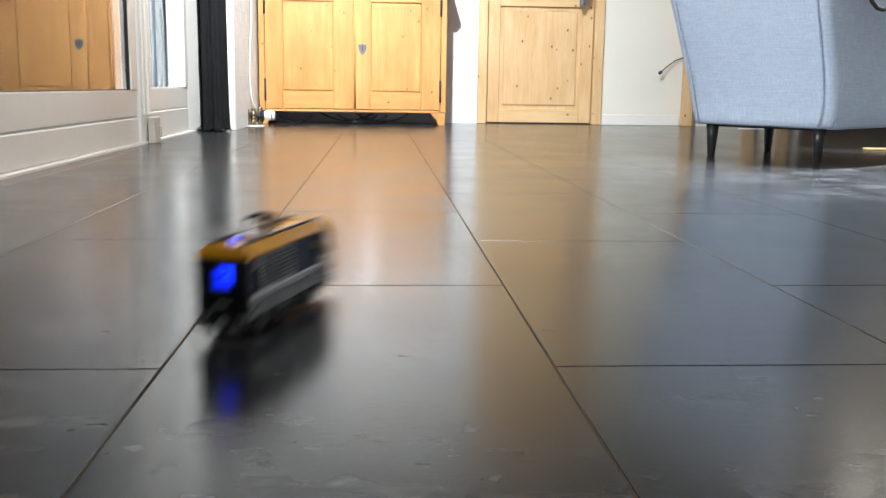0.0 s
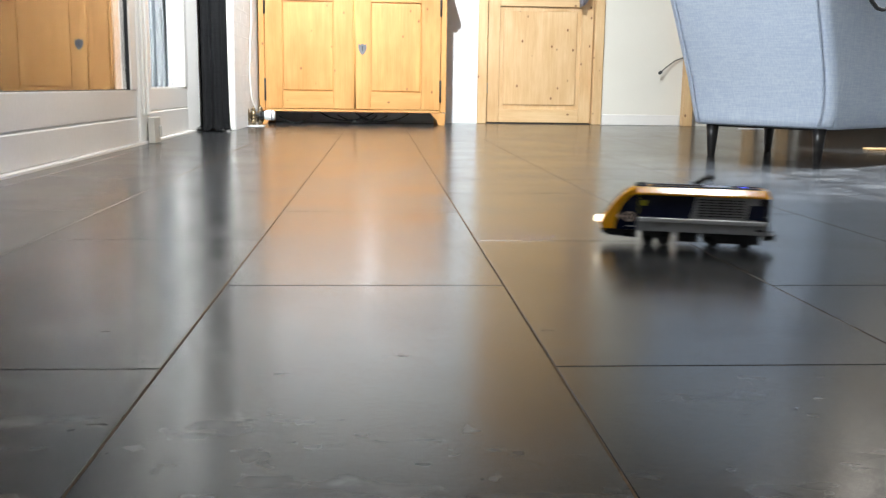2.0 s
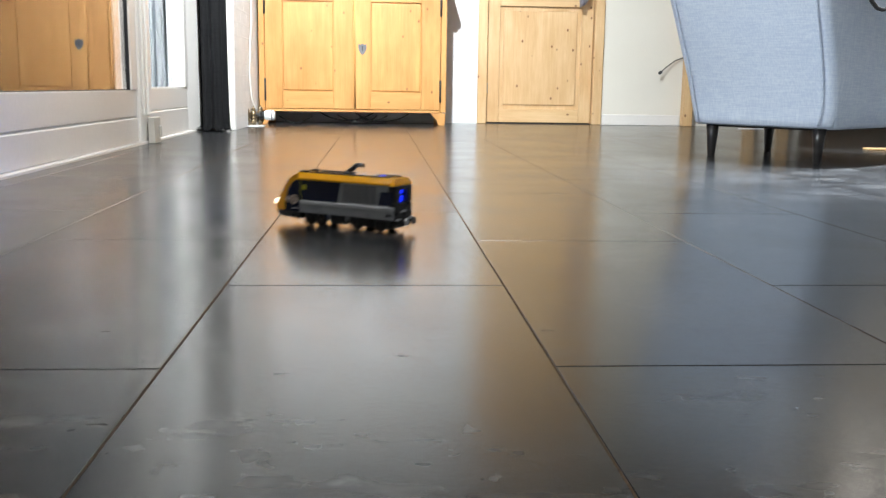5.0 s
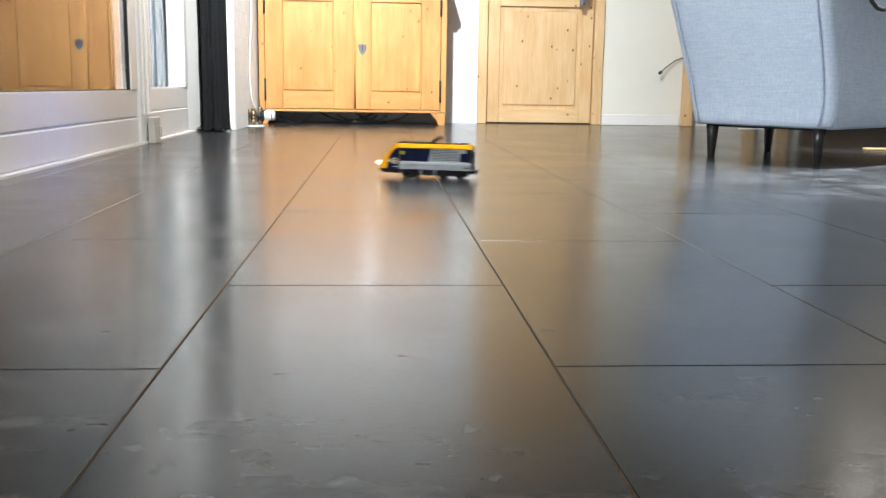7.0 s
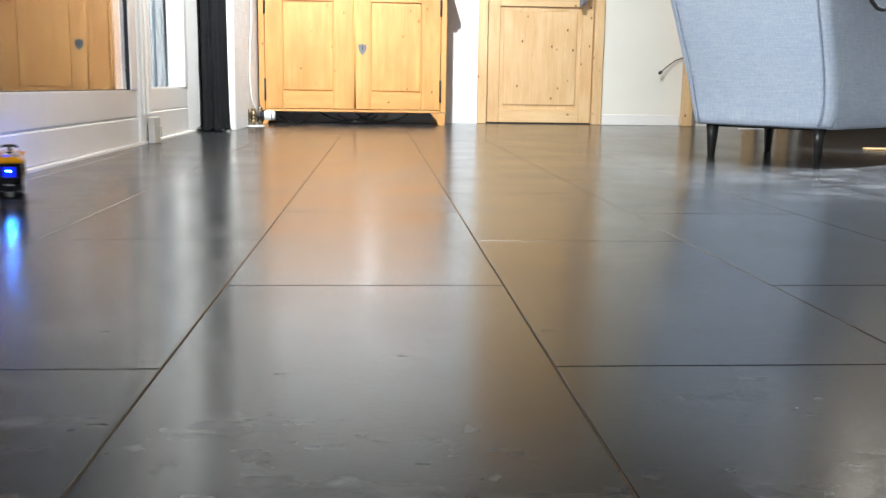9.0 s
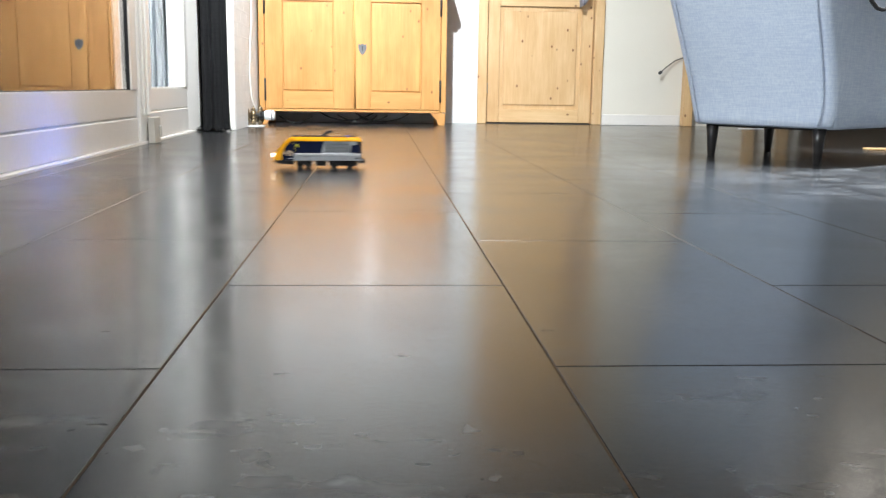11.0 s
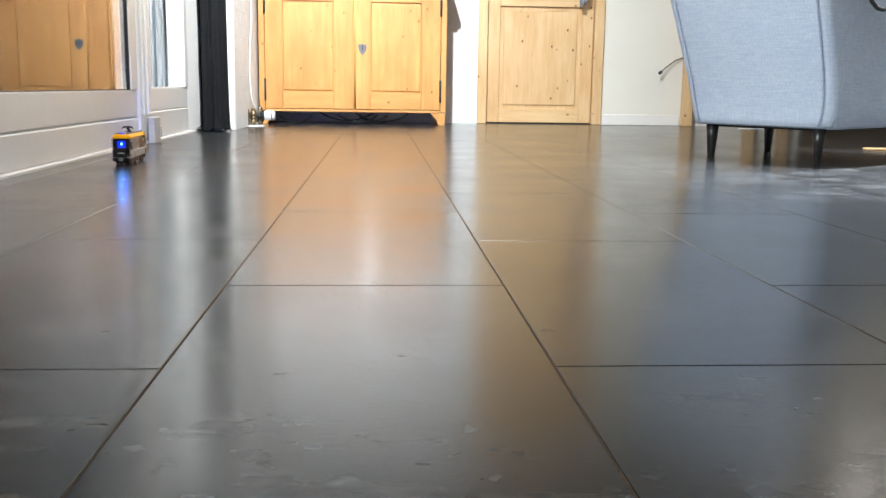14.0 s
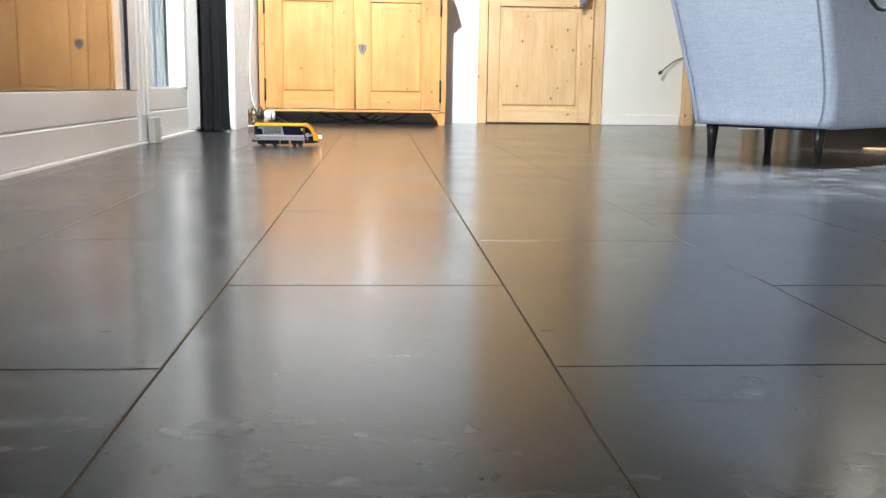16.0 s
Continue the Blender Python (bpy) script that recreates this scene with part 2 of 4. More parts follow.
structure("wall_east", block(EAST, EAST + 0.12, SOUTH, NORTH, -0.08, TOP), PLASTER, "plain white plastered wall", "wall")
structure("wall_south", block(WEST - 0.3, EAST + 0.12, SOUTH - 0.12, SOUTH, -0.08, TOP), PLASTER, "plain white plastered wall", "wall")
# north wall with the opening of the pine door
DX0, DX1, DTOP = 0.642, 1.278, 2.02
wall = bmesh.new()
box(wall, -0.80, DX0 - 0.03, NORTH, NORTH + 0.12, -0.08, TOP)
box(wall, DX0 - 0.03, DX1 + 0.03, NORTH, NORTH + 0.12, DTOP + 0.03, TOP)
structure("wall_north", wall, PLASTER, "white plastered wall behind the pine cupboard", "wall")
structure("wall_north_east", block(DX1 + 0.0305, EAST + 0.12, NORTH, NORTH + 0.12, -0.08, TOP), CREAM, "cream painted wall beside the pine door", "wall")
structure("baseboard", block(1.342, 1.818, NORTH - 0.012, NORTH - 0.001, 0.0, 0.064, 0.003), FRAME_PAINT, "low white painted baseboard", "baseboard")

# brick return beside the cupboard
RX = -0.665
ret = structure("wall_return", block(-0.86, RX - 0.0004, 4.50, NORTH, -0.08, TOP), MORTAR_PAINT, "white painted brick return wall", "wall")
structure("wall_return_end", block(-0.86, RX - 0.001, 4.478, 4.498, 0.0, TOP, 0.003), FRAME_PAINT, "smooth white painted wall end", "wall")
structure("wall_west_dark", block(-0.98, -0.86, 4.36, NORTH, -0.08, TOP), PLASTER, "plain white plastered wall", "wall")


def window_facade():
    """The glazed doors along the west side: threshold, frame posts, two leaves, panes."""
    face = -0.83
    structure("threshold", block(-0.90, -0.816, SOUTH, 4.44, -0.05, 0.009, 0.003), FRAME_PAINT, "white painted threshold board along the floor", "threshold")
    structure("window_head", block(-0.92, -0.81, SOUTH, 4.44, 2.2, TOP), FRAME_PAINT, "white painted window head", "window frame")
    post = structure("window_post", block(-0.91, -0.822, 3.357, 3.499, 0.0095, 2.2, 0.005, 2), FRAME_PAINT, "white painted post between two glazed doors", "window frame")
    part("bead", block(-0.822, -0.813, 3.385, 3.41, 0.1, 2.2, 0.003), FRAME_PAINT, post)
    part("bead", block(-0.822, -0.813, 3.445, 3.47, 0.1, 2.2, 0.003), FRAME_PAINT, post)
    jamb = bmesh.new()
    prism(jamb, [(-0.91, 4.232), (-0.832, 4.232), (-0.792, 4.44), (-0.91, 4.44)], 0.0095, 2.2, "z", 0.003)
    structure("window_jamb", jamb, FRAME_PAINT, "white painted slanting reveal beside the window", "window frame")

    def leaf(name, y0, y1, g0, g1, gz, groove, label, panes, seal=GASKET):
        top = 2.19
        e = tagged(new(name), label, "glazed door", "", "structure")
        part("bottom_rail", block(-0.88, face, y0 + 0.001, y1 - 0.001, 0.0095, groove - 0.002, 0.003), FRAME_PAINT, e)
        part("panel", block(-0.88, face - 0.002, y0 + 0.001, y1 - 0.001, groove + 0.002, gz, 0.003), FRAME_PAINT, e)
        part("groove", block(-0.875, face - 0.005, y0 + 0.02, y1 - 0.02, groove - 0.0025, groove + 0.0025), GROOVE_PAINT, e, "dark groove between the boards")
        part("stile", block(-0.885, face + 0.003, g1, y1, gz + 0.0005, top, 0.003), FRAME_PAINT, e)
        part("stile", block(-0.885, face + 0.003, y0, g0, gz + 0.0005, top, 0.003), FRAME_PAINT, e)
        part("top_rail", block(-0.885, face + 0.002, g0, g1, top - 0.1, top, 0.003), FRAME_PAINT, e)
        for yy in (g0, g1 - 0.006):
            part("gasket", block(-0.8435, face - 0.003, yy, yy + 0.006, gz + 0.0005, top - 0.1), seal, e, "rubber glazing gasket")
        part("gasket", block(-0.8435, face - 0.004, g0 + 0.006, g1 - 0.006, gz + 0.0005, gz + 0.003), seal, e, "rubber glazing gasket")
        for gx in panes:
            p = part("pane", block(gx, gx + 0.004, g0 + 0.006, g1 - 0.006, gz + 0.003, top - 0.1), GLASS, e, "clear window pane reflecting the room")
            p.visible_shadow = False

    leaf("window_1", 1.05, 3.356, 1.15, 3.275, 0.187, 0.095, "white glazed door leaf with a boarded bottom", (-0.848,))
    leaf("window_2", 3.50, 4.231, 3.555, 4.166, 0.195, 0.11, "narrow white glazed door leaf with boarded bottom", (-0.866,), GROOVE_PAINT)
    leaf("window_3", SOUTH, 1.04, SOUTH + 0.1, 0.94, 0.187, 0.095, "white glazed door leaf with a boarded bottom", (-0.848,))
    # cover block at the foot of the post
    stop = thing("door_stop_block", pose(-0.803, 3.47, 0), "cream plastic floor guide block beside the post", "door guide")
    b = bmesh.new()
    box(b, -0.012, 0.012, -0.045, 0.045, 0.0, 0.092, 0.003, 2)
    part("cover", b, BEIGE_PLASTIC, stop)
    part("clip", block(0.012, 0.018, 0.015, 0.04, 0.02, 0.06, 0.002), BEIGE_PLASTIC, stop)


window_facade()
structure("terrace", block(-6, -0.93, SOUTH - 3, NORTH + 3, -0.2, -0.06), mottled("dark_paving", (0.05, 0.05, 0.05), (0.1, 0.1, 0.1), 0.8), "dark paving outside in the night", "terrace")


def pane_slats():
    """Added pale upright slats close behind the narrow leaf's glass, to give the pane its grey."""
    e = thing("pane_slats", pose(-0.886, 3.555, 0.03), "pale grey upright slats added behind the narrow window", "blind")
    part("head_rail", block(-0.02, 0.010, 0.0, 0.61, 2.08, 2.12, 0.003), WHITE_PLASTIC, e)
    for k in range(3):
        bm = bmesh.new()
        for w in range(6):
            f = w / 5
            for z in (0.0, 2.08):
                bm.verts.new((0.001 * math.sin(f * math.pi) + 0.0025 * (k % 2), 0.003 + k * 0.202 + f * 0.204, z))
        bm.verts.ensure_lookup_table()
        for w in range(5):
            bm.faces.new([bm.verts[q] for q in (2 * w, 2 * w + 2, 2 * w + 3, 2 * w + 1)]).smooth = True
        bmesh.ops.solidify(bm, geom=bm.faces[:], thickness=0.0015)
        part("slat", bm, SLAT_PAINT, e)


pane_slats()


def curtain():
    """A narrow bunched black curtain, hanging to the floor, with a frayed hem."""
    e = thing("curtain", pose(-0.738, 4.36, 0), "bunched black cloth curtain with a frayed hem", "curtain")
    n, levels = 72, 26
    bm = bmesh.new()
    rows = []
    for j in range(levels + 1):
        z = 0.012 + (2.3 - 0.012) * (j / levels) ** 1.6
        ring = []
        for k in range(n):
            a = math.tau * k / n
            fold = 0.010 * math.sin(5 * a + 0.5) + 0.006 * math.sin(9 * a + 1.7 + z * 0.5)
            sag = 0.006 * math.exp(-z / 0.06)
            r = 1 + (fold + sag) / 0.06
            ring.append(bm.verts.new((0.053 * r * math.cos(a) - 0.004 * z, 0.062 * r * math.sin(a), z + (0.006 * math.sin(7 * a) if j == 0 else 0))))
        rows.append(ring)
    for a, b in zip(rows, rows[1:]):
        for k in range(n):
            bm.faces.new((a[k], a[(k + 1) % n], b[(k + 1) % n], b[k])).smooth = True
    part("cloth", bm, CURTAIN, e)
    rnd = random.Random(4)
    bm = bmesh.new()
    for k in range(46):
        a = rnd.uniform(0, math.tau)
        x, y = 0.055 * math.cos(a), 0.064 * math.sin(a)
        out = rnd.uniform(0.004, 0.02)
        tube(bm, [(x, y, rnd.uniform(0.02, 0.045)), (x * 1.1 + out * math.cos(a), y * 1.1 + out * math.sin(a), 0.018), (x * 1.15 + out * 1.3 * math.cos(a + 0.3), y * 1.15 + out * 1.3 * math.sin(a + 0.3), 0.003)], 0.0009, 4)
    part("fringe", bm, CURTAIN, e, "loose frayed threads")


curtain()


def cupboard():
    """Low two-door pine cupboard on shaped feet."""
    e = thing("cupboard", pose(-0.140, 5.27, 0), "low varnished pine cupboard with two panelled doors", "cupboard")
    h = 0.511
    z0, z1 = 0.072, 0.775
    carcass = part("carcass", block(-h, h, 0.024, 0.39, z0, z1, 0.003), PINE_UP, e)
    part("corner_post", block(-h, -h + 0.032, 0.0, 0.024, z0, z1, 0.003), PINE_UP, e)
    part("corner_post", block(h - 0.032, h, 0.0, 0.024, z0, z1, 0.003), PINE_UP, e)
    part("bottom_rail", block(-h + 0.033, h - 0.033, 0.004, 0.024, z0 - 0.004, z0 + 0.012, 0.003), PINE_ACROSS, e)
    top = bmesh.new()
    box(top, -h - 0.035, h + 0.035, -0.035, 0.395, z1 + 0.03, z1 + 0.058, 0.008, 2)
    part("top", top, PINE_ACROSS, e)
    part("moulding", block(-h - 0.02, h + 0.02, -0.02, 0.393, z1 + 0.001, z1 + 0.029, 0.01, 2), PINE_ACROSS, e)
    inner = h - 0.034
    for side in (-1, 1):
        xa, xb = (-inner, -0.0005) if side < 0 else (0.0005, inner)
        d = part("door", block(xa + 0.005, xb - 0.005, 0.010, 0.0235, z0 + 0.02, z1 - 0.02), PINE_UP, e)
        s = 0.093
        dz0, dz1 = z0 + 0.014, z1 - 0.01
        part("stile", block(xa, xa + s, 0.0, 0.0225, dz0, dz1, 0.002), PINE_UP, d)
        part("stile", block(xb - s - 0.012, xb, 0.0, 0.0225, dz0, dz1, 0.002), PINE_UP, d)
        part("rail", block(xa + s + 0.0005, xb - s - 0.0125, 0.001, 0.0225, dz0, dz0 + 0.094, 0.002), PINE_ACROSS, d)
        part("rail", block(xa + s + 0.0005, xb - s - 0.0125, 0.001, 0.0225, dz1 - 0.105, dz1, 0.002), PINE_ACROSS, d)
        p = bmesh.new()
        box(p, xa + s + 0.004, xb - s - 0.016, 0.0035, 0.012, dz0 + 0.098, dz1 - 0.109, 0.006, 2)
        part("panel", p, PINE_UP, d)
        hx = -h + 0.033 if side < 0 else h - 0.033
        for hz in (z0 + 0.115, z1 - 0.125):
            part("hinge", tube(bmesh.new(), [(hx, -0.004, hz - 0.062), (hx, -0.004, hz - 0.058), (hx, -0.004, hz + 0.058), (hx, -0.004, hz + 0.062)], [0.002, 0.0055, 0.0055, 0.002], 8), IRON, d, "black iron hinge")
        if side > 0:
            part("bead", tube(bmesh.new(), [(0.010, -0.0005, dz0 + 0.004), (0.010, -0.0005, dz1 - 0.004)], 0.0055, 10), PINE_UP, d, "rounded cover strip between the doors")
            sh = bmesh.new()
            prism(sh, [(0.028, 0.438), (0.039, 0.433), (0.050, 0.440), (0.061, 0.433), (0.072, 0.438), (0.072, 0.412), (0.064, 0.393), (0.050, 0.377), (0.036, 0.393), (0.028, 0.412)], -0.004, 0.0, "y", 0.001)
            k = part("keyhole_plate", sh, PEWTER, d, "grey metal shield-shaped keyhole plate")
            part("keyhole", prism(bmesh.new(), [(0.0475, 0.400), (0.0525, 0.400), (0.0525, 0.417), (0.0545, 0.424), (0.050, 0.428), (0.0455, 0.424), (0.0475, 0.417)], -0.0046, -0.0035), BLACK_RUBBER, k, "dark keyhole slot")
    for side in (-1, 1):
        f = [(side * (h - 0.002), z0 - 0.0045), (side * (h - 0.085), z0 - 0.0045), (side * (h - 0.075), z0 - 0.018), (side * (h - 0.052), 0.03), (side * (h - 0.042), 0.0), (side * (h - 0.008), 0.0), (side * (h - 0.002), 0.03)]
        part("foot", prism(bmesh.new(), f, 0.002, 0.03, "y", 0.002), PINE_UP, e)
        part("foot", block(side * (h - 0.025) - 0.022, side * (h - 0.025) + 0.022, 0.33, 0.38, 0, z0, 0.003), PINE_UP, e)
    # power leads that loop in the shade underneath
    for i, (xa, xb, sag, y) in enumerate([(-0.42, -0.24, 0.02, 0.06), (-0.1, 0.18, 0.016, 0.08), (0.0, 0.30, 0.01, 0.12), (-0.2, 0.1, 0.012, 0.16), (0.02, 0.12, 0.03, 0.10)]):
        c = tagged(part("power_lead", tube(bmesh.new(), [(xa + (xb - xa) * k / 12, y + 0.02 * math.sin(k * 0.9 + i), 0.006 + (0.056 - sag) * (2 * k / 12 - 1) ** 2 + 0.004 * i) for k in range(13)], 0.0035, 6), BLACK_RUBBER), "black power lead looped under the cupboard", "cable", "leads under the cupboard")
        c.matrix_world = pose(-0.131, 5.27, 0)
    return e


cupboard()


def floor_glow_bulb():
    """One small lit bulb, added unseen for a floor glow; hangs on its lead from the cupboard's top edge."""
    e = thing("added_bulb", pose(-0.055, 5.175, 0.784), "small unseen bulb added for the glow on the floor", "light bulb")
    part("bulb", tube(bmesh.new(), [(0, 0, -0.048 * math.cos(k * math.pi / 8)) for k in range(9)], [max(0.002, 0.048 * math.sin(k * math.pi / 8)) for k in range(9)], 18), FLOOR_GLOW, e, "glowing white bulb")
    part("socket", tube(bmesh.new(), [(0, 0, 0.0465), (0, 0, 0.056)], 0.008, 10), WHITE_PLASTIC, e)
    part("lead", tube(bmesh.new(), [(0, 0, 0.055), (0, 0.003, 0.057), (0, 0.015, 0.0590), (0, 0.055, 0.0590), (0, 0.059, 0.0515), (0, 0.3, 0.0515)], 0.002, 6), WHITE_PLASTIC, e)


floor_glow_bulb()


def pine_door():
    d = tagged(new("door_1"), "closed pale knotty pine door with recessed panels", "door", "", "structure")
    y = NORTH + 0.012
    s = 0.072
    x0, x1 = DX0 + 0.003, DX1 - 0.003
    part("stile", block(x0, x0 + s, y, y + 0.038, 0.008, DTOP - 0.004, 0.003), DOOR_UP, d)
    part("stile", block(x1 - s, x1, y, y + 0.038, 0.008, DTOP - 0.004, 0.003), DOOR_UP, d)
    for a, b in ((0.008, 0.088), (0.688, 0.80), (1.9, DTOP - 0.004)):
        part("rail", block(x0 + s + 0.0005, x1 - s - 0.0005, y + 0.001, y + 0.038, a, b, 0.003), DOOR_ACROSS, d)
    for a, b in ((0.088, 0.688), (0.80, 1.9)):
        p = part("panel", block(x0 + s, x1 - s, y + 0.016, y + 0.028, a, b), DOOR_UP, d)
        part("raised_field", block(x0 + s + 0.022, x1 - s - 0.022, y + 0.008, y + 0.0165, a + 0.024, b - 0.024, 0.006, 2), DOOR_UP, p)
    for hz in (0.21, 1.75):
        part("hinge", tube(bmesh.new(), [(DX0 - 0.001, NORTH - 0.004, hz - 0.03), (DX0 - 0.001, NORTH - 0.004, hz + 0.03)], 0.006, 8), STEEL, d, "small steel hinge")
    hd = part("door_handle", tube(bmesh.new(), [(1.235, NORTH + 0.012, 1.05), (1.235, NORTH - 0.04, 1.05), (1.225, NORTH - 0.045, 1.05), (1.13, NORTH - 0.045, 1.05)], 0.009, 10), STEEL, d, "steel lever handle")
    c = tagged(new("door_casing"), "pale pine casing round the door", "door casing", "", "structure")
    part("upright", block(0.585, DX0 - 0.0005, NORTH - 0.016, NORTH + 0.05, 0, DTOP + 0.055, 0.004), DOOR_UP, c)
    part("upright", block(DX1 + 0.0005, 1.338, NORTH - 0.016, NORTH + 0.05, 0, DTOP + 0.055, 0.004), DOOR_UP, c)
    part("head", block(DX0, DX1, NORTH - 0.015, NORTH + 0.05, DTOP, DTOP + 0.055, 0.004), DOOR_ACROSS, c)
    # dark strip stands in for the shade of the gap below the leaf
    part("sill", block(DX0, DX1, NORTH - 0.002, NORTH + 0.06, -0.004, 0.004), IRON, c, "dark strip in place of the shaded gap under the door")
    # a cloth over the handle, its corner hanging low
    bm = bmesh.new()
    nx, nz = 8, 14
    grid = []
    for j in range(nz + 1):
        f = j / nz
        row = []
        for i in range(nx + 1):
            g = i / nx - 0.5
            w = 0.12 * (1 - 0.45 * f)
            z = 1.062 - f * (0.36 - 0.09 * g) + 0.05 * abs(g) * f
            row.append(bm.verts.new((1.21 + g * w, NORTH - 0.062 + 0.014 * math.sin(g * 14 + f * 2) * (0.3 + f), z)))
        grid.append(row)
    for j in range(nz):
        for i in range(nx):
            bm.faces.new((grid[j][i], grid[j][i + 1], grid[j + 1][i + 1], grid[j + 1][i])).smooth = True
    bmesh.ops.solidify(bm, geom=bm.faces[:], thickness=0.004)
    tagged(part("towel", bm, GREY_CLOTH), "grey cloth hanging from the door handle", "towel")


pine_door()


def shelf_frame():
    e = thing("shelf_frame", pose(1.82, 5.40, 0), "open pine shelving frame against the white wall", "shelf")
    for x in (0.0, 0.39, 0.60):
        part("upright", block(x, x + 0.058, 0.20, 0.26, 0, 1.8, 0.003), DOOR_UP, e)
    for z in (0.55, 1.1, 1.76):
        part("board", block(-0.01, 0.67, 0.0, 0.265, z, z + 0.022, 0.003), DOOR_ACROSS, e)


shelf_frame()

def sideboard():
    e = thing("sideboard", pose(2.57, 5.30, 0), "dark brown wooden sideboard against the white wall", "sideboard")
    part("carcass", block(0.0, 0.72, 0.02, 0.37, 0.05, 0.78, 0.004), DARK_WOOD, e)
    part("top", block(-0.015, 0.735, -0.01, 0.372, 0.781, 0.805, 0.005, 2), DARK_WOOD, e)
    part("plinth", block(0.02, 0.70, 0.05, 0.36, 0.0, 0.0495), DARK_WOOD, e)
    for k in range(2):
        d = part("door", block(0.006 + k * 0.357, 0.357 + k * 0.357, 0.0, 0.0195, 0.06, 0.77, 0.003), DARK_WOOD, e)
        part("knob", disc(bmesh.new(), (0.33 if k == 0 else 0.39, -0.008, 0.45), (0, 1, 0), 0.012, 0.016, 14), IRON, d)


sideboard()
tagged(part("white_cable", tube(bmesh.new(), [(2.04 + 0.03 * k, 5.28 + 0.010 * math.sin(k * 0.9), 0.003) for k in range(7)], 0.003, 8), WHITE_PLASTIC), "white cable lying on the tiled floor", "cable")
rod = thing("door_buffer", pose(1.778, 5.665, 0.384), "thin dark metal rod with a rubber tip on the wall", "door stop")
part("rod", tube(bmesh.new(), [(0.07, 0.013, 0.030), (-0.01, -0.008, 0.002), (-0.07, -0.028, -0.040), (-0.097, -0.036, -0.064)], 0.0032, 8), IRON, rod)
part("tip", tube(bmesh.new(), [(-0.092, -0.0345, -0.060), (-0.096, -0.0355, -0.063), (-0.108, -0.039, -0.073), (-0.112, -0.040, -0.076)], [0.005, 0.0095, 0.0095, 0.005], 10), BLACK_RUBBER, rod, "black rubber tip")


def sockets():
    """White lead, brass-and-glass pulls and a white plug at the foot of the brick return."""
    pipe = tagged(part("white_lead", tube(bmesh.new(), [(-0.652, 5.02, 1.6), (-0.652, 5.0, 0.9), (-0.648, 4.98, 0.55), (-0.655, 4.96, 0.40), (-0.658, 4.95, 0.25), (-0.650, 4.95, 0.14), (-0.625, 4.95, 0.075)], 0.003, 8), WHITE_PLASTIC), "white power lead hanging along the brick wall", "cable")
    st = thing("radiator_valve", pose(-0.655, 4.93, 0), "small brass pipe valves with a white thermostat knob", "valve")

    def turned(name, x, y, top, mat):
        prof = [(0.0, 0.011), (0.014, 0.011), (0.015, 0.017), (0.028, 0.018), (0.030, 0.012), (0.042, 0.012), (0.044, 0.017), (0.056, 0.019), (0.068, 0.015), (0.074, 0.010), (0.078, 0.013), (0.086, 0.009), (0.091, 0.004), (0.097, 0.003)]
        return part(name, tube(bmesh.new(), [(x, y, 0.006 + z * top) for z, r in prof], [r for z, r in prof], 14), mat, st)

    for x, y, top in ((-0.016, -0.01, 0.94), (0.014, 0.012, 1.0), (0.046, 0.03, 1.06)):
        v = turned("valve", x, y, top, BRASS)
        part("nut", tube(bmesh.new(), [(x, y, 0.037), (x, y, 0.049)], 0.0185, 6), BRASS, v)
    part("pipe", tube(bmesh.new(), [(0.014, 0.012, 0.060), (0.05, 0.0, 0.060)], 0.009, 10), IRON, st)
    for k in range(4):
        part("collar", tube(bmesh.new(), [(0.046 + k * 0.0065, 0, 0.058), (0.0505 + k * 0.0065, 0, 0.058)], 0.021 - 0.001 * (k % 2), 14), BLACK_RUBBER, st)
    part("knob", tube(bmesh.new(), [(0.071, 0, 0.058), (0.074, 0, 0.058), (0.108, 0, 0.058), (0.120, 0, 0.058), (0.124, 0, 0.058)], [0.020, 0.024, 0.027, 0.026, 0.018], 18), WHITE_PLASTIC, st, "white thermostat knob")
    part("ring", tube(bmesh.new(), [(0.107, 0, 0.058), (0.112, 0, 0.058)], 0.0276, 18), BLACK_RUBBER, st)
    part("foot_plate", block(-0.042, 0.07, -0.035, 0.045, 0.0, 0.006, 0.002), WHITE_PLASTIC, st)


sockets()


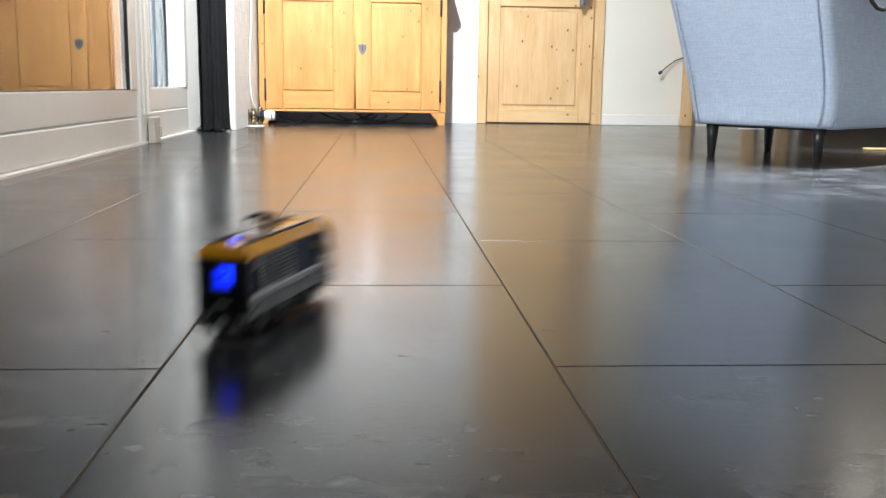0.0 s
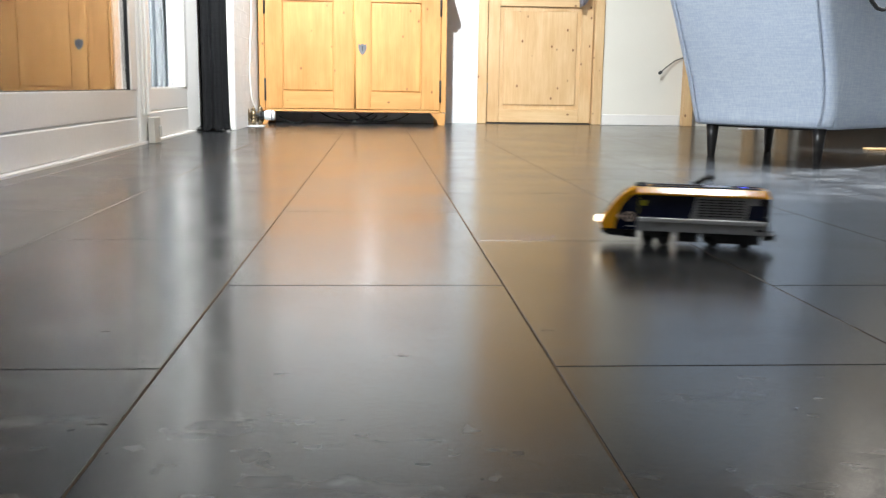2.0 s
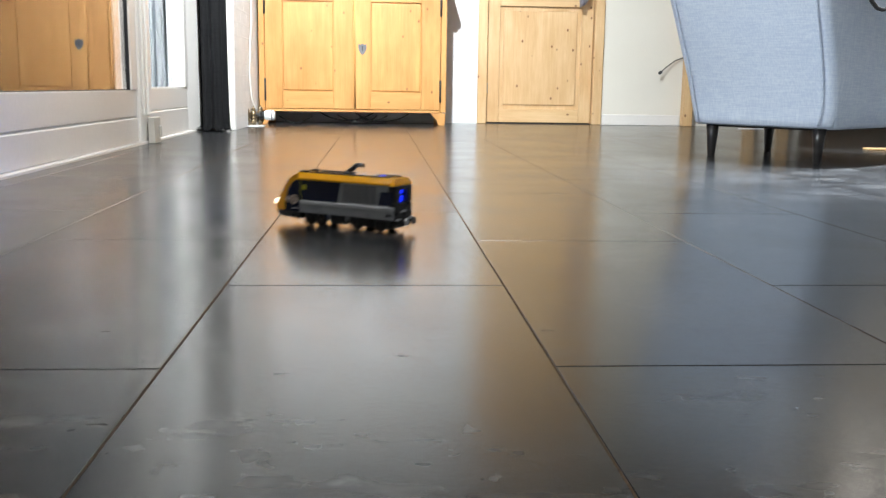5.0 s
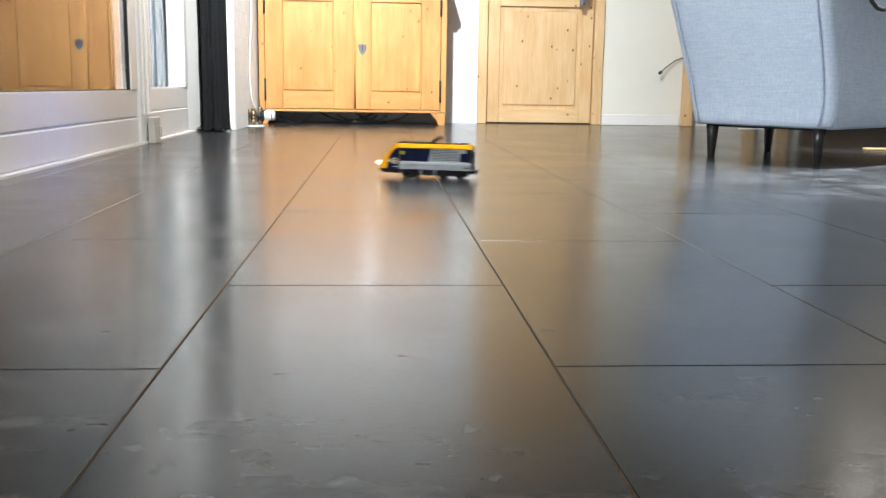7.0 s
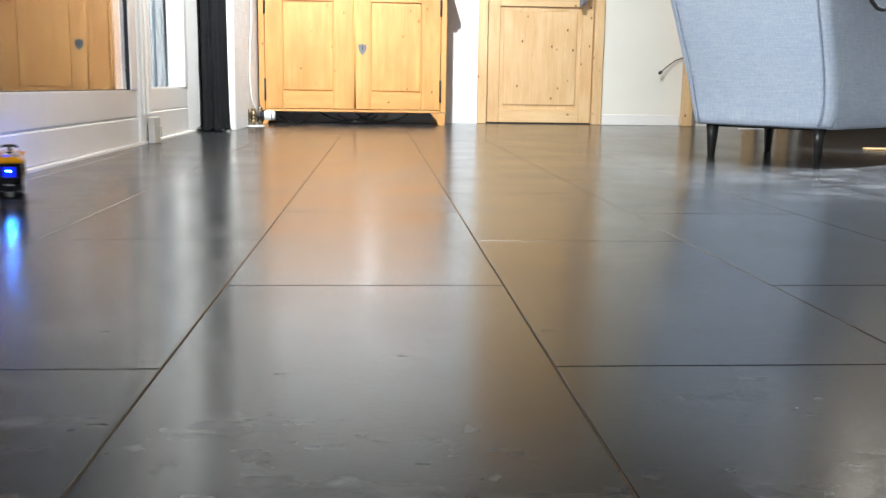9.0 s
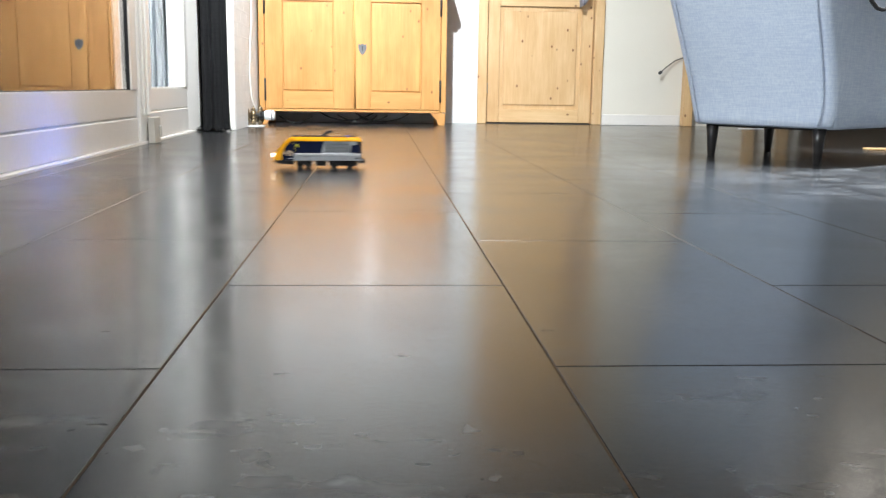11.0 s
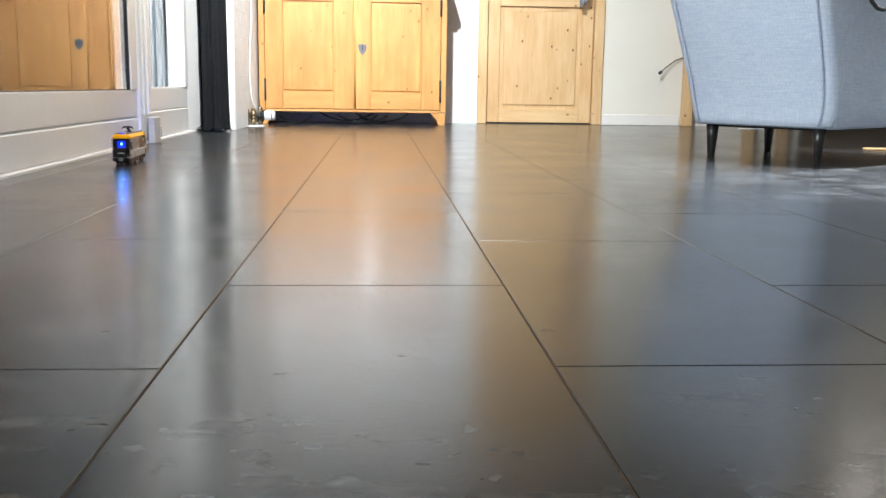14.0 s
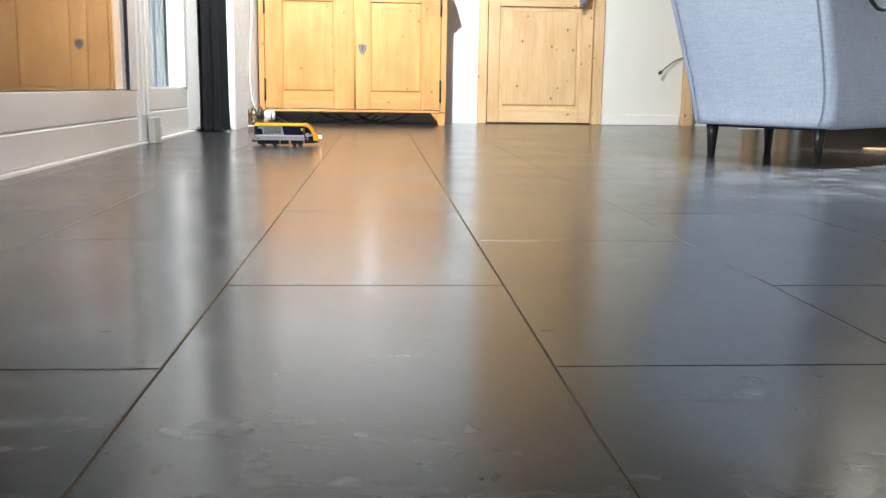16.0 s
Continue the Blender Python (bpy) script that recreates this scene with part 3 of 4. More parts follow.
def armchair():
    """Wing chair: back and side wall seen from behind, four tapered legs."""
    m = Matrix(((0.589, 0.808, 0, 1.101), (-0.808, 0.589, 0, 3.074), (0, 0, 1, 0), (0, 0, 0, 1)))
    e = thing("armchair", m, "blue-grey fabric wing chair on tapered black legs", "armchair")
    cx = 0.184

    def back_y(z):
        return -0.046 - 0.42 * 0.035 * math.log(1 + math.exp((z - 0.19) / 0.035))

    def half(z):
        return 0.230 + 0.026 * (1 - math.exp(-(z - 0.105) / 0.06)) + 0.035 * max(0, z - 0.25)

    levels = [0.105, 0.112, 0.13, 0.16, 0.2, 0.25, 0.3, 0.35, 0.4, 0.46, 0.52, 0.58, 0.64, 0.70, 0.76, 0.80, 0.825, 0.835]
    bm = bmesh.new()
    rows = []
    for z in levels:
        y, w = back_y(z), half(z)
        if z > 0.76:
            w -= 0.35 * (z - 0.76)
        r = 0.012 if z in (0.105, 0.835) else 0.0
        n = 20
        outer = [bm.verts.new((cx + w * (2 * i / n - 1), y + r + 0.02 * abs(2 * i / n - 1) ** 6 - 0.004 * math.cos((2 * i / n - 1) * 1.5), z)) for i in range(n + 1)]
        inner = [bm.verts.new((cx + (w - 0.005) * (1 - 2 * i / n), y + 0.11 - r, z)) for i in range(n + 1)]
        rows.append(outer + inner)
    for a, b in zip(rows, rows[1:]):
        for k in range(len(a)):
            q = (k + 1) % len(a)
            bm.faces.new((a[k], a[q], b[q], b[k])).smooth = True
    bm.faces.new(rows[0][::-1])
    bm.faces.new(rows[-1])
    part("backrest", bm, CHAIR_CLOTH, e)
    for s in (-1, 1):
        x = cx + s * 0.001
        # side wall with the wing, thicker and rounded
        prof = [(0.005, 0.102), (0.44, 0.105), (0.45, 0.16), (0.45, 0.42), (0.42, 0.47), (0.30, 0.49), (0.16, 0.54), (0.06, 0.66), (-0.02, 0.80), (-0.20, 0.80)] + [(back_y(z) + 0.022, z) for z in (0.7, 0.6, 0.5, 0.4, 0.3, 0.2)]
        sm = bmesh.new()
        lo = 0.165 if s > 0 else -0.235
        prism(sm, prof, cx + s * 0.16, cx + s * 0.236, "x", 0.014, 3)
        for v in sm.verts:
            v.co.x += s * (half(v.co.z) - half(0.105)) * 0.9
        for f in sm.faces:
            f.smooth = True
        part("side_wall", sm, CHAIR_CLOTH, e)
        part("piping", tube(bmesh.new(), [(cx + s * (half(z) - 0.027), back_y(z) - 0.0008, z) for z in levels[1:15]], 0.0024, 8), CHAIR_CLOTH, e, "corded seam along the back edge")
    part("seat_frame", block(cx - 0.17, cx + 0.17, 0.02, 0.44, 0.108, 0.22, 0.012, 2), CHAIR_CLOTH, e)
    part("seat_cushion", block(cx - 0.158, cx + 0.158, 0.05, 0.455, 0.222, 0.33, 0.03, 3), CHAIR_CLOTH, e)
    part("dust_cover", block(cx - 0.20, cx + 0.20, 0.0, 0.43, 0.098, 0.1045), BLACK_RUBBER, e, "black cloth under the seat")
    for x, y, sx, sy in ((0.0, 0.0, -1, -1), (0.374, 0.0, 1, -1), (-0.035, 0.40, -1, 1), (0.409, 0.40, 1, 1)):
        part("leg", tube(bmesh.new(), [(x, y, 0.0), (x, y, 0.004), (x, y, 0.06), (x, y, 0.104)], [0.0105, 0.0125, 0.0165, 0.021], 14), LEG_WOOD, e, "tapered black wooden leg")
    # dark loop that hangs over the side wall
    loop = tagged(part("bag_strap", tube(bmesh.new(), [(0.470 + 0.003 * (k % 2), 0.12 + 0.08 * math.cos(math.pi + k * math.pi / 10), 0.51 - 0.055 * math.sin(k * math.pi / 10)) for k in range(11)], 0.006, 8), BLACK_RUBBER), "thin black strap looped over the chair side", "strap")
    loop.matrix_world = m


armchair()

strip = thing("wooden_strip", pose(1.97, 3.46, 0.0, 0, 0, -4), "short pale wooden strip lying on the floor", "wood strip")
part("strip", block(-0.13, 0.13, -0.03, 0.03, 0.0, 0.008, 0.002), DOOR_ACROSS, strip)

def spot_head(e, base, place, target):
    """A lamp head with its glowing lens just behind the beam's start; places in the thing's own space."""
    d = (Vector(target) - Vector(place)).normalized()
    tip = Vector(place) - Vector(base) - d * 0.012
    part("head", tube(bmesh.new(), [tip - d * 0.09, tip - d * 0.08, tip - d * 0.004], [0.03, 0.045, 0.055], 24), WHITE_PLASTIC, e)
    part("lens", tube(bmesh.new(), [tip - d * 0.003, tip], 0.045, 24), LAMP_GLOW, e, "glowing lens")
    return tip - d * 0.06


# the last of these heads belongs to the added window-frame fill
for at, to in ((SPOT_AT, SPOT_TO), (SEAT_AT, SEAT_TO), (SIDE_FILL_AT, SIDE_FILL_TO)):
    spot = thing("ceiling_spotlight", pose(at[0], at[1], TOP), "unseen white adjustable ceiling spotlight, lit", "spotlight", "ceiling spotlights")
    part("base", tube(bmesh.new(), [(0, 0, 0), (0, 0, -0.02), (0, 0, -0.025)], [0.05, 0.05, 0.02], 24), WHITE_PLASTIC, spot)
    joint = spot_head(spot, (at[0], at[1], TOP), at, to)
    part("stem", tube(bmesh.new(), [(0, 0, -0.02), joint], 0.008, 8), WHITE_PLASTIC, spot)

over = thing("ceiling_lamp", pose(OVER_AT[0], OVER_AT[1], TOP), "round flush white ceiling lamp, lit", "ceiling lamp")
part("housing", tube(bmesh.new(), [(0, 0, 0), (0, 0, -0.03), (0, 0, -0.045)], [0.18, 0.18, 0.165], 32), WHITE_PLASTIC, over)
part("diffuser", tube(bmesh.new(), [(0, 0, -0.046), (0, 0, -0.055), (0, 0, -0.06)], [0.16, 0.158, 0.14], 32), LAMP_GLOW, over, "glowing diffuser")


# added stand and head for the chair fill, out of view
chair_fill = thing("reading_lamp", pose(-0.70, 1.40, 0), "white lamp stand added out of view as chair fill, lit", "floor lamp")
part("base", tube(bmesh.new(), [(0, 0, 0), (0, 0, 0.018), (0, 0, 0.024)], [0.095, 0.093, 0.02], 28), WHITE_PLASTIC, chair_fill)
joint = spot_head(chair_fill, (-0.70, 1.40, 0), CHAIR_FILL_AT, CHAIR_FILL_TO)
part("pole", tube(bmesh.new(), [(0, 0, 0.02), (0, 0, 1.15), joint], 0.009, 10), WHITE_PLASTIC, chair_fill)

# pendant added out of view, for the glow in the floor's right corner
pendant = thing("added_pendant", pose(2.85, 5.05, TOP), "unseen warm lit pendant lamp added over the dark sideboard", "pendant lamp")
part("ceiling_rose", tube(bmesh.new(), [(0, 0, 0), (0, 0, -0.02), (0, 0, -0.03)], [0.05, 0.05, 0.01], 20), WHITE_PLASTIC, pendant)
part("cord", tube(bmesh.new(), [(0, 0, -0.025), (0, 0, -0.24)], 0.003, 6), WHITE_PLASTIC, pendant)
part("shade", tube(bmesh.new(), [(0, 0, -0.235), (0, 0, -0.25), (0, 0, -0.36), (0, 0, -0.46), (0, 0, -0.50)], [0.04, 0.10, 0.17, 0.17, 0.10], 28), PENDANT_GLOW, pendant, "glowing warm white shade")


# ---- toy train ----
def taper(x):
    """Half width of the train's body at x."""
    return 0.023 - 0.0075 * (max(0.0, x - 0.078) / 0.0445) ** 1.6


def toy_train():
    e = thing("toy_train", pose(0, 0, 0), "yellow and navy toy locomotive driving over the floor", "toy train")

    def squeezed(bm):
        for v in bm.verts:
            v.co.y *= taper(v.co.x) / 0.023
        return bm

    def long_box(x0, x1, y0, y1, z0, z1, bevel=0.0):
        return block(x0, x1, y0, y1, z0, z1, bevel)

    core = part("body", long_box(-0.104, 0.068, -0.0215, 0.0215, 0.020, 0.070), T_NAVY, e, "navy toy body")
    # grey sill boards with a paler upper ledge
    for s in (-1, 1):
        a, b = sorted((s * 0.0205, s * 0.0232))
        part("sill_board", long_box(-0.1165, 0.068, a, b, 0.0195, 0.0322, 0.0006), T_GREY, e)
        a, b = sorted((s * 0.0205, s * 0.0242))
        part("ledge", long_box(-0.1165, 0.066, a, b, 0.0324, 0.0382, 0.0006), T_PALE, e, "light grey ledge")
        # louvred grey side panel with a slanted front edge
        a, b = sorted((s * 0.0212, s * 0.0224))
        g = part("louvre_panel", prism(bmesh.new(), [(-0.1135, 0.0384), (-0.0085, 0.0384), (-0.016, 0.0692), (-0.1135, 0.0692)], a, b, "y"), T_GREY, e, "grey louvred panel")
        for r in range(7):
            for c in range(5):
                xa = -0.083 + c * 0.0132
                a2, b2 = sorted((s * 0.0222, s * 0.0229))
                z = 0.0425 + r * 0.0037
                part("louvre", block(xa, xa + 0.0112, a2, b2, z, z + 0.0015), T_BLACK, g)
        a2, b2 = sorted((s * 0.0222, s * 0.0228))
        part("side_window", prism(bmesh.new(), [(-0.1128, 0.0402), (-0.087, 0.0402), (-0.0905, 0.060), (-0.1128, 0.060)], a2, b2, "y"), T_NAVY, g, "dark blue window")
        # cab markings
        a2, b2 = sorted((s * 0.0213, s * 0.0219))
        part("cab_window", block(0.0545, 0.0625, a2, b2, 0.0545, 0.0620), T_LIME, e, "lime yellow window sticker")
        part("cab_line", block(0.0655, 0.0663, a2, b2, 0.0385, 0.0695), T_LIME, e, "thin lime line")
        # yellow sloped roof edge
        prof = [(s * 0.0238, 0.0696), (s * 0.0238, 0.0722), (s * 0.0165, 0.0802), (s * 0.0145, 0.0802), (s * 0.0145, 0.0696)]
        part("roof_edge", prism(bmesh.new(), prof, -0.1098, 0.0735, "x", 0.0004, 1), T_YELLOW, e, "yellow sloped roof edge")
        a2, b2 = sorted((s * 0.0125, s * 0.0160))
        part("roof_rail", block(-0.105, 0.050, a2, b2, 0.0803, 0.0826, 0.0005), T_BLACK, e, "black roof rail")
        part("roof_rail", block(0.054, 0.072, a2, b2, 0.0803, 0.0836, 0.0008), T_BLACK, e, "black roof rail")
    part("roof", block(-0.1098, 0.074, -0.0144, 0.0144, 0.0697, 0.0798), T_YELLOW, e, "yellow roof")
    bm = prism(bmesh.new(), [(-0.1150, 0.0802), (-0.1185, 0.0722), (-0.1185, 0.0697), (-0.1100, 0.0697), (-0.1100, 0.0802)], -0.0236, 0.0236, "y")
    for v in bm.verts:
        if v.co.z > 0.075:
            v.co.y *= 0.70
    part("rear_slope", bm, T_YELLOW, e, "yellow rear roof edge")
    part("roof_plate", block(-0.064, -0.026, -0.011, 0.011, 0.0799, 0.0826, 0.0006), T_GLOSS, e, "white roof plate")
    part("roof_stud", disc(bmesh.new(), (-0.082, 0.004, 0.0812), (0, 0, 1), 0.0045, 0.003, 14), T_STUD, e, "translucent blue roof stud with an added glow")
    # pantograph
    pan = part("pantograph", block(-0.026, -0.008, -0.006, 0.006, 0.0799, 0.0845, 0.001), T_BLACK, e, "black folded pantograph")
    part("arm", tube(bmesh.new(), [(-0.012, 0, 0.084), (-0.022, 0, 0.089), (-0.031, 0, 0.0945)], [0.0036, 0.0040, 0.0032], 8), T_BLACK, pan)
    part("collector", tube(bmesh.new(), [(-0.034, -0.0145, 0.0915), (-0.0335, -0.011, 0.0955), (-0.032, 0, 0.0962), (-0.0335, 0.011, 0.0955), (-0.034, 0.0145, 0.0915)], [0.0016, 0.0024, 0.0027, 0.0024, 0.0016], 8), T_BLACK, pan)
    part("hook", tube(bmesh.new(), [(-0.031, 0, 0.0950), (-0.037, 0, 0.0945), (-0.0395, 0, 0.0915)], 0.0022, 6), T_BLACK, pan)
    # nose
    curve = [(0.0738, 0.0802), (0.0800, 0.0778), (0.0875, 0.0725), (0.0945, 0.0660), (0.1010, 0.0592), (0.1075, 0.0510), (0.1140, 0.0425), (0.1195, 0.0355), (0.1222, 0.0305), (0.1222, 0.0250), (0.1205, 0.0200)]
    shell = bmesh.new()
    n = 10
    rows = []
    for x, z in curve:
        w = taper(x) + 0.0008
        row = []
        for i in range(n + 1):
            g = 2 * i / n - 1
            row.append(shell.verts.new((x - 0.004 * abs(g) ** 4, w * g, z - 0.0045 * abs(g) ** 5)))
        rows.append(row)
    for a, b in zip(rows, rows[1:]):
        for i in range(n):
            shell.faces.new((a[i], a[i + 1], b[i + 1], b[i])).smooth = True
    bmesh.ops.recalc_face_normals(shell, faces=shell.faces[:])
    bmesh.ops.solidify(shell, geom=shell.faces[:], thickness=0.003)
    nose = part("nose", shell, T_YELLOW, e, "curved yellow nose")
    arc_out = [(0.0690, 0.0790), (0.0765, 0.0765), (0.0850, 0.0715), (0.0915, 0.0655), (0.0985, 0.0580), (0.1045, 0.0500), (0.1110, 0.0410), (0.1165, 0.0340), (0.1190, 0.0290), (0.1190, 0.0202)]
    arc_in = [(0.0680, 0.0700), (0.0740, 0.0690), (0.0815, 0.0640), (0.0870, 0.0585), (0.0915, 0.0520), (0.0950, 0.0450), (0.0975, 0.0380), (0.0990, 0.0310), (0.1000, 0.0202)]
    for s in (-1, 1):
        bm = bmesh.new()
        a = sorted((s * 0.0205, s * 0.0234))
        prism(bm, arc_out + arc_in[::-1], a[0], a[1], "y")
        part("cheek", squeezed(bm), T_YELLOW, nose, "yellow nose side")
        bm = bmesh.new()
        a = sorted((s * 0.0195, s * 0.0226))
        prism(bm, arc_in + [(0.0680, 0.0202)], a[0], a[1], "y")
        side = part("cab_side", squeezed(bm), T_NAVY, nose, "dark navy cab side")
        # ring and arrow marking
        bm = bmesh.new()
        q = 20
        ring = [[bm.verts.new((0.0785 + r * math.cos(k * math.tau / q), s * d, 0.0385 + r * math.sin(k * math.tau / q))) for k in range(q)] for r, d in ((0.0073, 0.0228), (0.0073, 0.0236), (0.0044, 0.0236), (0.0044, 0.0228))]
        for i in range(4):
            for k in range(q):
                u, v = ring[i], ring[(i + 1) % 4]
                bm.faces.new((u[k], u[(k + 1) % q], v[(k + 1) % q], v[k]))
        part("ring_mark", bm, T_SIGN, side, "pale ring marking")
        part("ring_centre", disc(bmesh.new(), (0.0785, s * 0.0230, 0.0385), (0, 1, 0), 0.0026, 0.001, 14), T_SIGN, side, "pale dot")
        bm = bmesh.new()
        d = sorted((s * 0.0226, s * 0.0233))
        prism(bm, [(0.0856, 0.0374), (0.0925, 0.0374), (0.0900, 0.0352), (0.0900, 0.0325), (0.0975, 0.0385), (0.0900, 0.0445), (0.0900, 0.0418), (0.0925, 0.0396), (0.0856, 0.0396)], d[0], d[1], "y")
        part("arrow_mark", squeezed(bm), T_SIGN, side, "pale arrow marking")
        d = sorted((s * 0.0226, s * 0.0231))
        part("writing_bar", block(0.070, 0.083, d[0], d[1], 0.0243, 0.0258), T_PALE, side, "small pale line of writing")
        d = sorted((s * 0.0232, s * 0.0236))
        part("writing_bar", block(-0.112, -0.101, d[0], d[1], 0.0245, 0.0275), T_BLACK, e, "small dark line of writing")
    # windscreen follows the nose
    bm = bmesh.new()
    rows = []
    for x, z in curve[1:7]:
        row = []
        for i in range(9):
            g = (2 * i / 8 - 1) * (0.50 if z > 0.07 else 0.62)
            row.append(bm.verts.new((x - 0.004 * abs(g) ** 4 + 0.0006, (taper(x)) * g, z - 0.0045 * abs(g) ** 5 + 0.0006)))
        rows.append(row)
    for a, b in zip(rows, rows[1:]):
        for i in range(8):
            bm.faces.new((a[i], a[i + 1], b[i + 1], b[i])).smooth = True
    bmesh.ops.recalc_face_normals(bm, faces=bm.faces[:])
    bmesh.ops.solidify(bm, geom=bm.faces[:], thickness=0.0012)
    part("windscreen", bm, T_WINDSHIELD, nose, "smoked dark windscreen")
    for s in (-1, 1):
        bm = bmesh.new()
        q = 16
        cy, cz = s * 0.0064, 0.0318
        ring = [[bm.verts.new((x, cy + r * math.cos(k * math.tau / q), cz + r * math.sin(k * math.tau / q))) for k in range(q)] for x, r in ((0.1150, 0.0022), (0.1290, 0.0022), (0.1290, 0.0040), (0.1150, 0.0044))]
        for i in range(4):
            for k in range(q):
                u, v = ring[i], ring[(i + 1) % 4]
                bm.faces.new((u[k], u[(k + 1) % q], v[(k + 1) % q], v[k]))
        lens = part("headlight", bm, T_LENS_RIM, nose, "round glowing headlight")
        part("bulb", disc(bmesh.new(), (0.1226, cy, cz), (1, 0, 0), 0.0020, 0.0008, 14), T_LENS, lens, "bright white lamp")
    bm = bmesh.new()
    prism(bm, [(0.067, 0.0198), (0.1215, 0.0198), (0.1195, 0.0150), (0.1080, 0.0105), (0.067, 0.0090)], -0.022, 0.022, "y", 0.0008, 1)
    part("bumper", squeezed(bm), T_BLACK, e, "black nose bumper")
    # rear face
    rear = part("rear_frame", block(-0.1188, -0.1042, -0.0225, 0.0225, 0.020, 0.0450, 0.0006), T_BLACK, e, "black rear face")
    part("rear_post", block(-0.1188, -0.1042, -0.0225, -0.0094, 0.0452, 0.0694, 0.0006), T_BLACK, rear)
    part("rear_post", block(-0.1188, -0.1042, 0.0094, 0.0225, 0.0452, 0.0694, 0.0006), T_BLACK, rear)
    part("rear_lintel", block(-0.1186, -0.1042, -0.0092, 0.0092, 0.0635, 0.0694), T_BLACK, rear)
    win = part("rear_window", block(-0.1108, -0.1045, -0.0092, 0.0092, 0.0453, 0.0633), T_BLUE, rear, "rear window lit blue")
    part("led", disc(bmesh.new(), (-0.1113, 0.001, 0.0560), (-1, 0, 0), 0.0014, 0.0008, 12), T_BLUE_LED, win, "bright blue lamp")
    # added collar: keeps the blue lamp's light to a narrow beam
    bm = bmesh.new()
    q = 16
    ring = [[bm.verts.new((x, 0.001 + r * math.cos(k * math.tau / q), 0.0560 + r * math.sin(k * math.tau / q))) for k in range(q)] for x, r in ((-0.1110, 0.0015), (-0.1184, 0.0015), (-0.1184, 0.0019), (-0.1110, 0.0019))]
    for i in range(4):
        for k in range(q):
            u, v = ring[i], ring[(i + 1) % 4]
            bm.faces.new((u[k], u[(k + 1) % q], v[(k + 1) % q], v[k]))
    part("beam_collar", bm, T_COLLAR, win, "added dark collar that narrows the lamp's beam")
    part("rear_plate", block(-0.1194, -0.1187, -0.0065, 0.0075, 0.0305, 0.0335), T_PALE, e, "small pale plate")
    part("buffer_beam", block(-0.121, -0.112, -0.0215, 0.0215, 0.0125, 0.0195, 0.0006), T_BLACK, e)
    part("beam_top", block(-0.1215, -0.1135, 0.012, 0.0215, 0.0196, 0.0215, 0.0004), T_PALE, e)
    part("beam_top", block(-0.1215, -0.1135, -0.0215, -0.012, 0.0196, 0.0215, 0.0004), T_PALE, e)
    for s in (-1, 1):
        part("buffer", tube(bmesh.new(), [(-0.120, s * 0.016, 0.0165), (-0.1245, s * 0.016, 0.0165), (-0.125, s * 0.016, 0.0165), (-0.128, s * 0.016, 0.0165)], [0.003, 0.003, 0.0055, 0.0055], 14), T_BLACK, e, "round black buffer")
    part("coupling", disc(bmesh.new(), (-0.1235, 0, 0.0155), (1, 0, 0), 0.005, 0.005, 12), STEEL, e, "magnetic coupling")
    # underframe
    part("battery_box", block(-0.0216, 0.008, -0.0205, 0.0205, 0.0058, 0.0196, 0.0006), T_BLACK, e)
    for x in (-0.025, 0.012):
        part("strut", block(x - 0.0016, x + 0.0016, -0.0195, 0.0195, 0.012, 0.0196), T_PALE, e)
    for x0, x1, wheels in ((-0.108, -0.028, (-0.087, -0.0435)), (0.017, 0.061, (0.0277, 0.0500))):
        bogie = part("bogie", block(x0, x1, -0.0185, 0.0185, 0.0085 if x0 > 0 else 0.0055, 0.0194, 0.001), T_BLACK, e, "black wheel truck")
        for wx in wheels:
            for s in (-1, 1):
                w = part("wheel", tube(bmesh.new(), [(wx, s * 0.0140, 0.009), (wx, s * 0.0198, 0.009), (wx, s * 0.0206, 0.009)], [0.0090, 0.0090, 0.0072], 20), T_BLACK, bogie, "black toy wheel")
    # overall length 226 mm; the wheels stay round
    for ob in e.children_recursive:
        keep_round = ob.name.split(".")[0] in ("wheel", "hub", "ring_mark", "ring_centre", "buffer")
        mid = sum(v.co.x for v in ob.data.vertices) / len(ob.data.vertices)
        for v in ob.data.vertices:
            v.co.x += -0.06 * (mid if keep_round else v.co.x)
    return e


train = toy_train()


# ---- pieces ----
def floor_tiles():
    gap = 0.0007
    shared = mesh_of("tile", block(gap - TW / 2, TW / 2 - gap, gap - TL / 2, TL / 2 - gap, -0.006, 0.0, 0.0007), TILE)
    first, last = math.floor((WEST - X0) / TW), math.ceil((EAST - X0) / TW)
    made = {}
    for i in range(first, last):
        off = 0.0 if i % 2 else TL / 2
        j = math.floor((SOUTH - Y0 - off) / TL)
        while Y0 + off + j * TL < NORTH:
            x0, x1 = max(X0 + i * TW, WEST - 0.05), min(X0 + (i + 1) * TW, EAST)
            y0, y1 = max(Y0 + off + j * TL, SOUTH), min(Y0 + off + (j + 1) * TL, NORTH + 0.05)
            j += 1
            if x1 - x0 < 0.01 or y1 - y0 < 0.01:
                continue
            key = (round(x1 - x0, 4), round(y1 - y0, 4))
            if key not in made:
                w, l = key
                made[key] = mesh_of("tile", block(gap - w / 2, w / 2 - gap, gap - l / 2, l / 2 - gap, -0.006, 0.0, 0.0007), TILE)
            t = new("tile", made[key])
            t.location = ((x0 + x1) / 2, (y0 + y1) / 2, 0)
            t.parent = floor


floor_tiles()


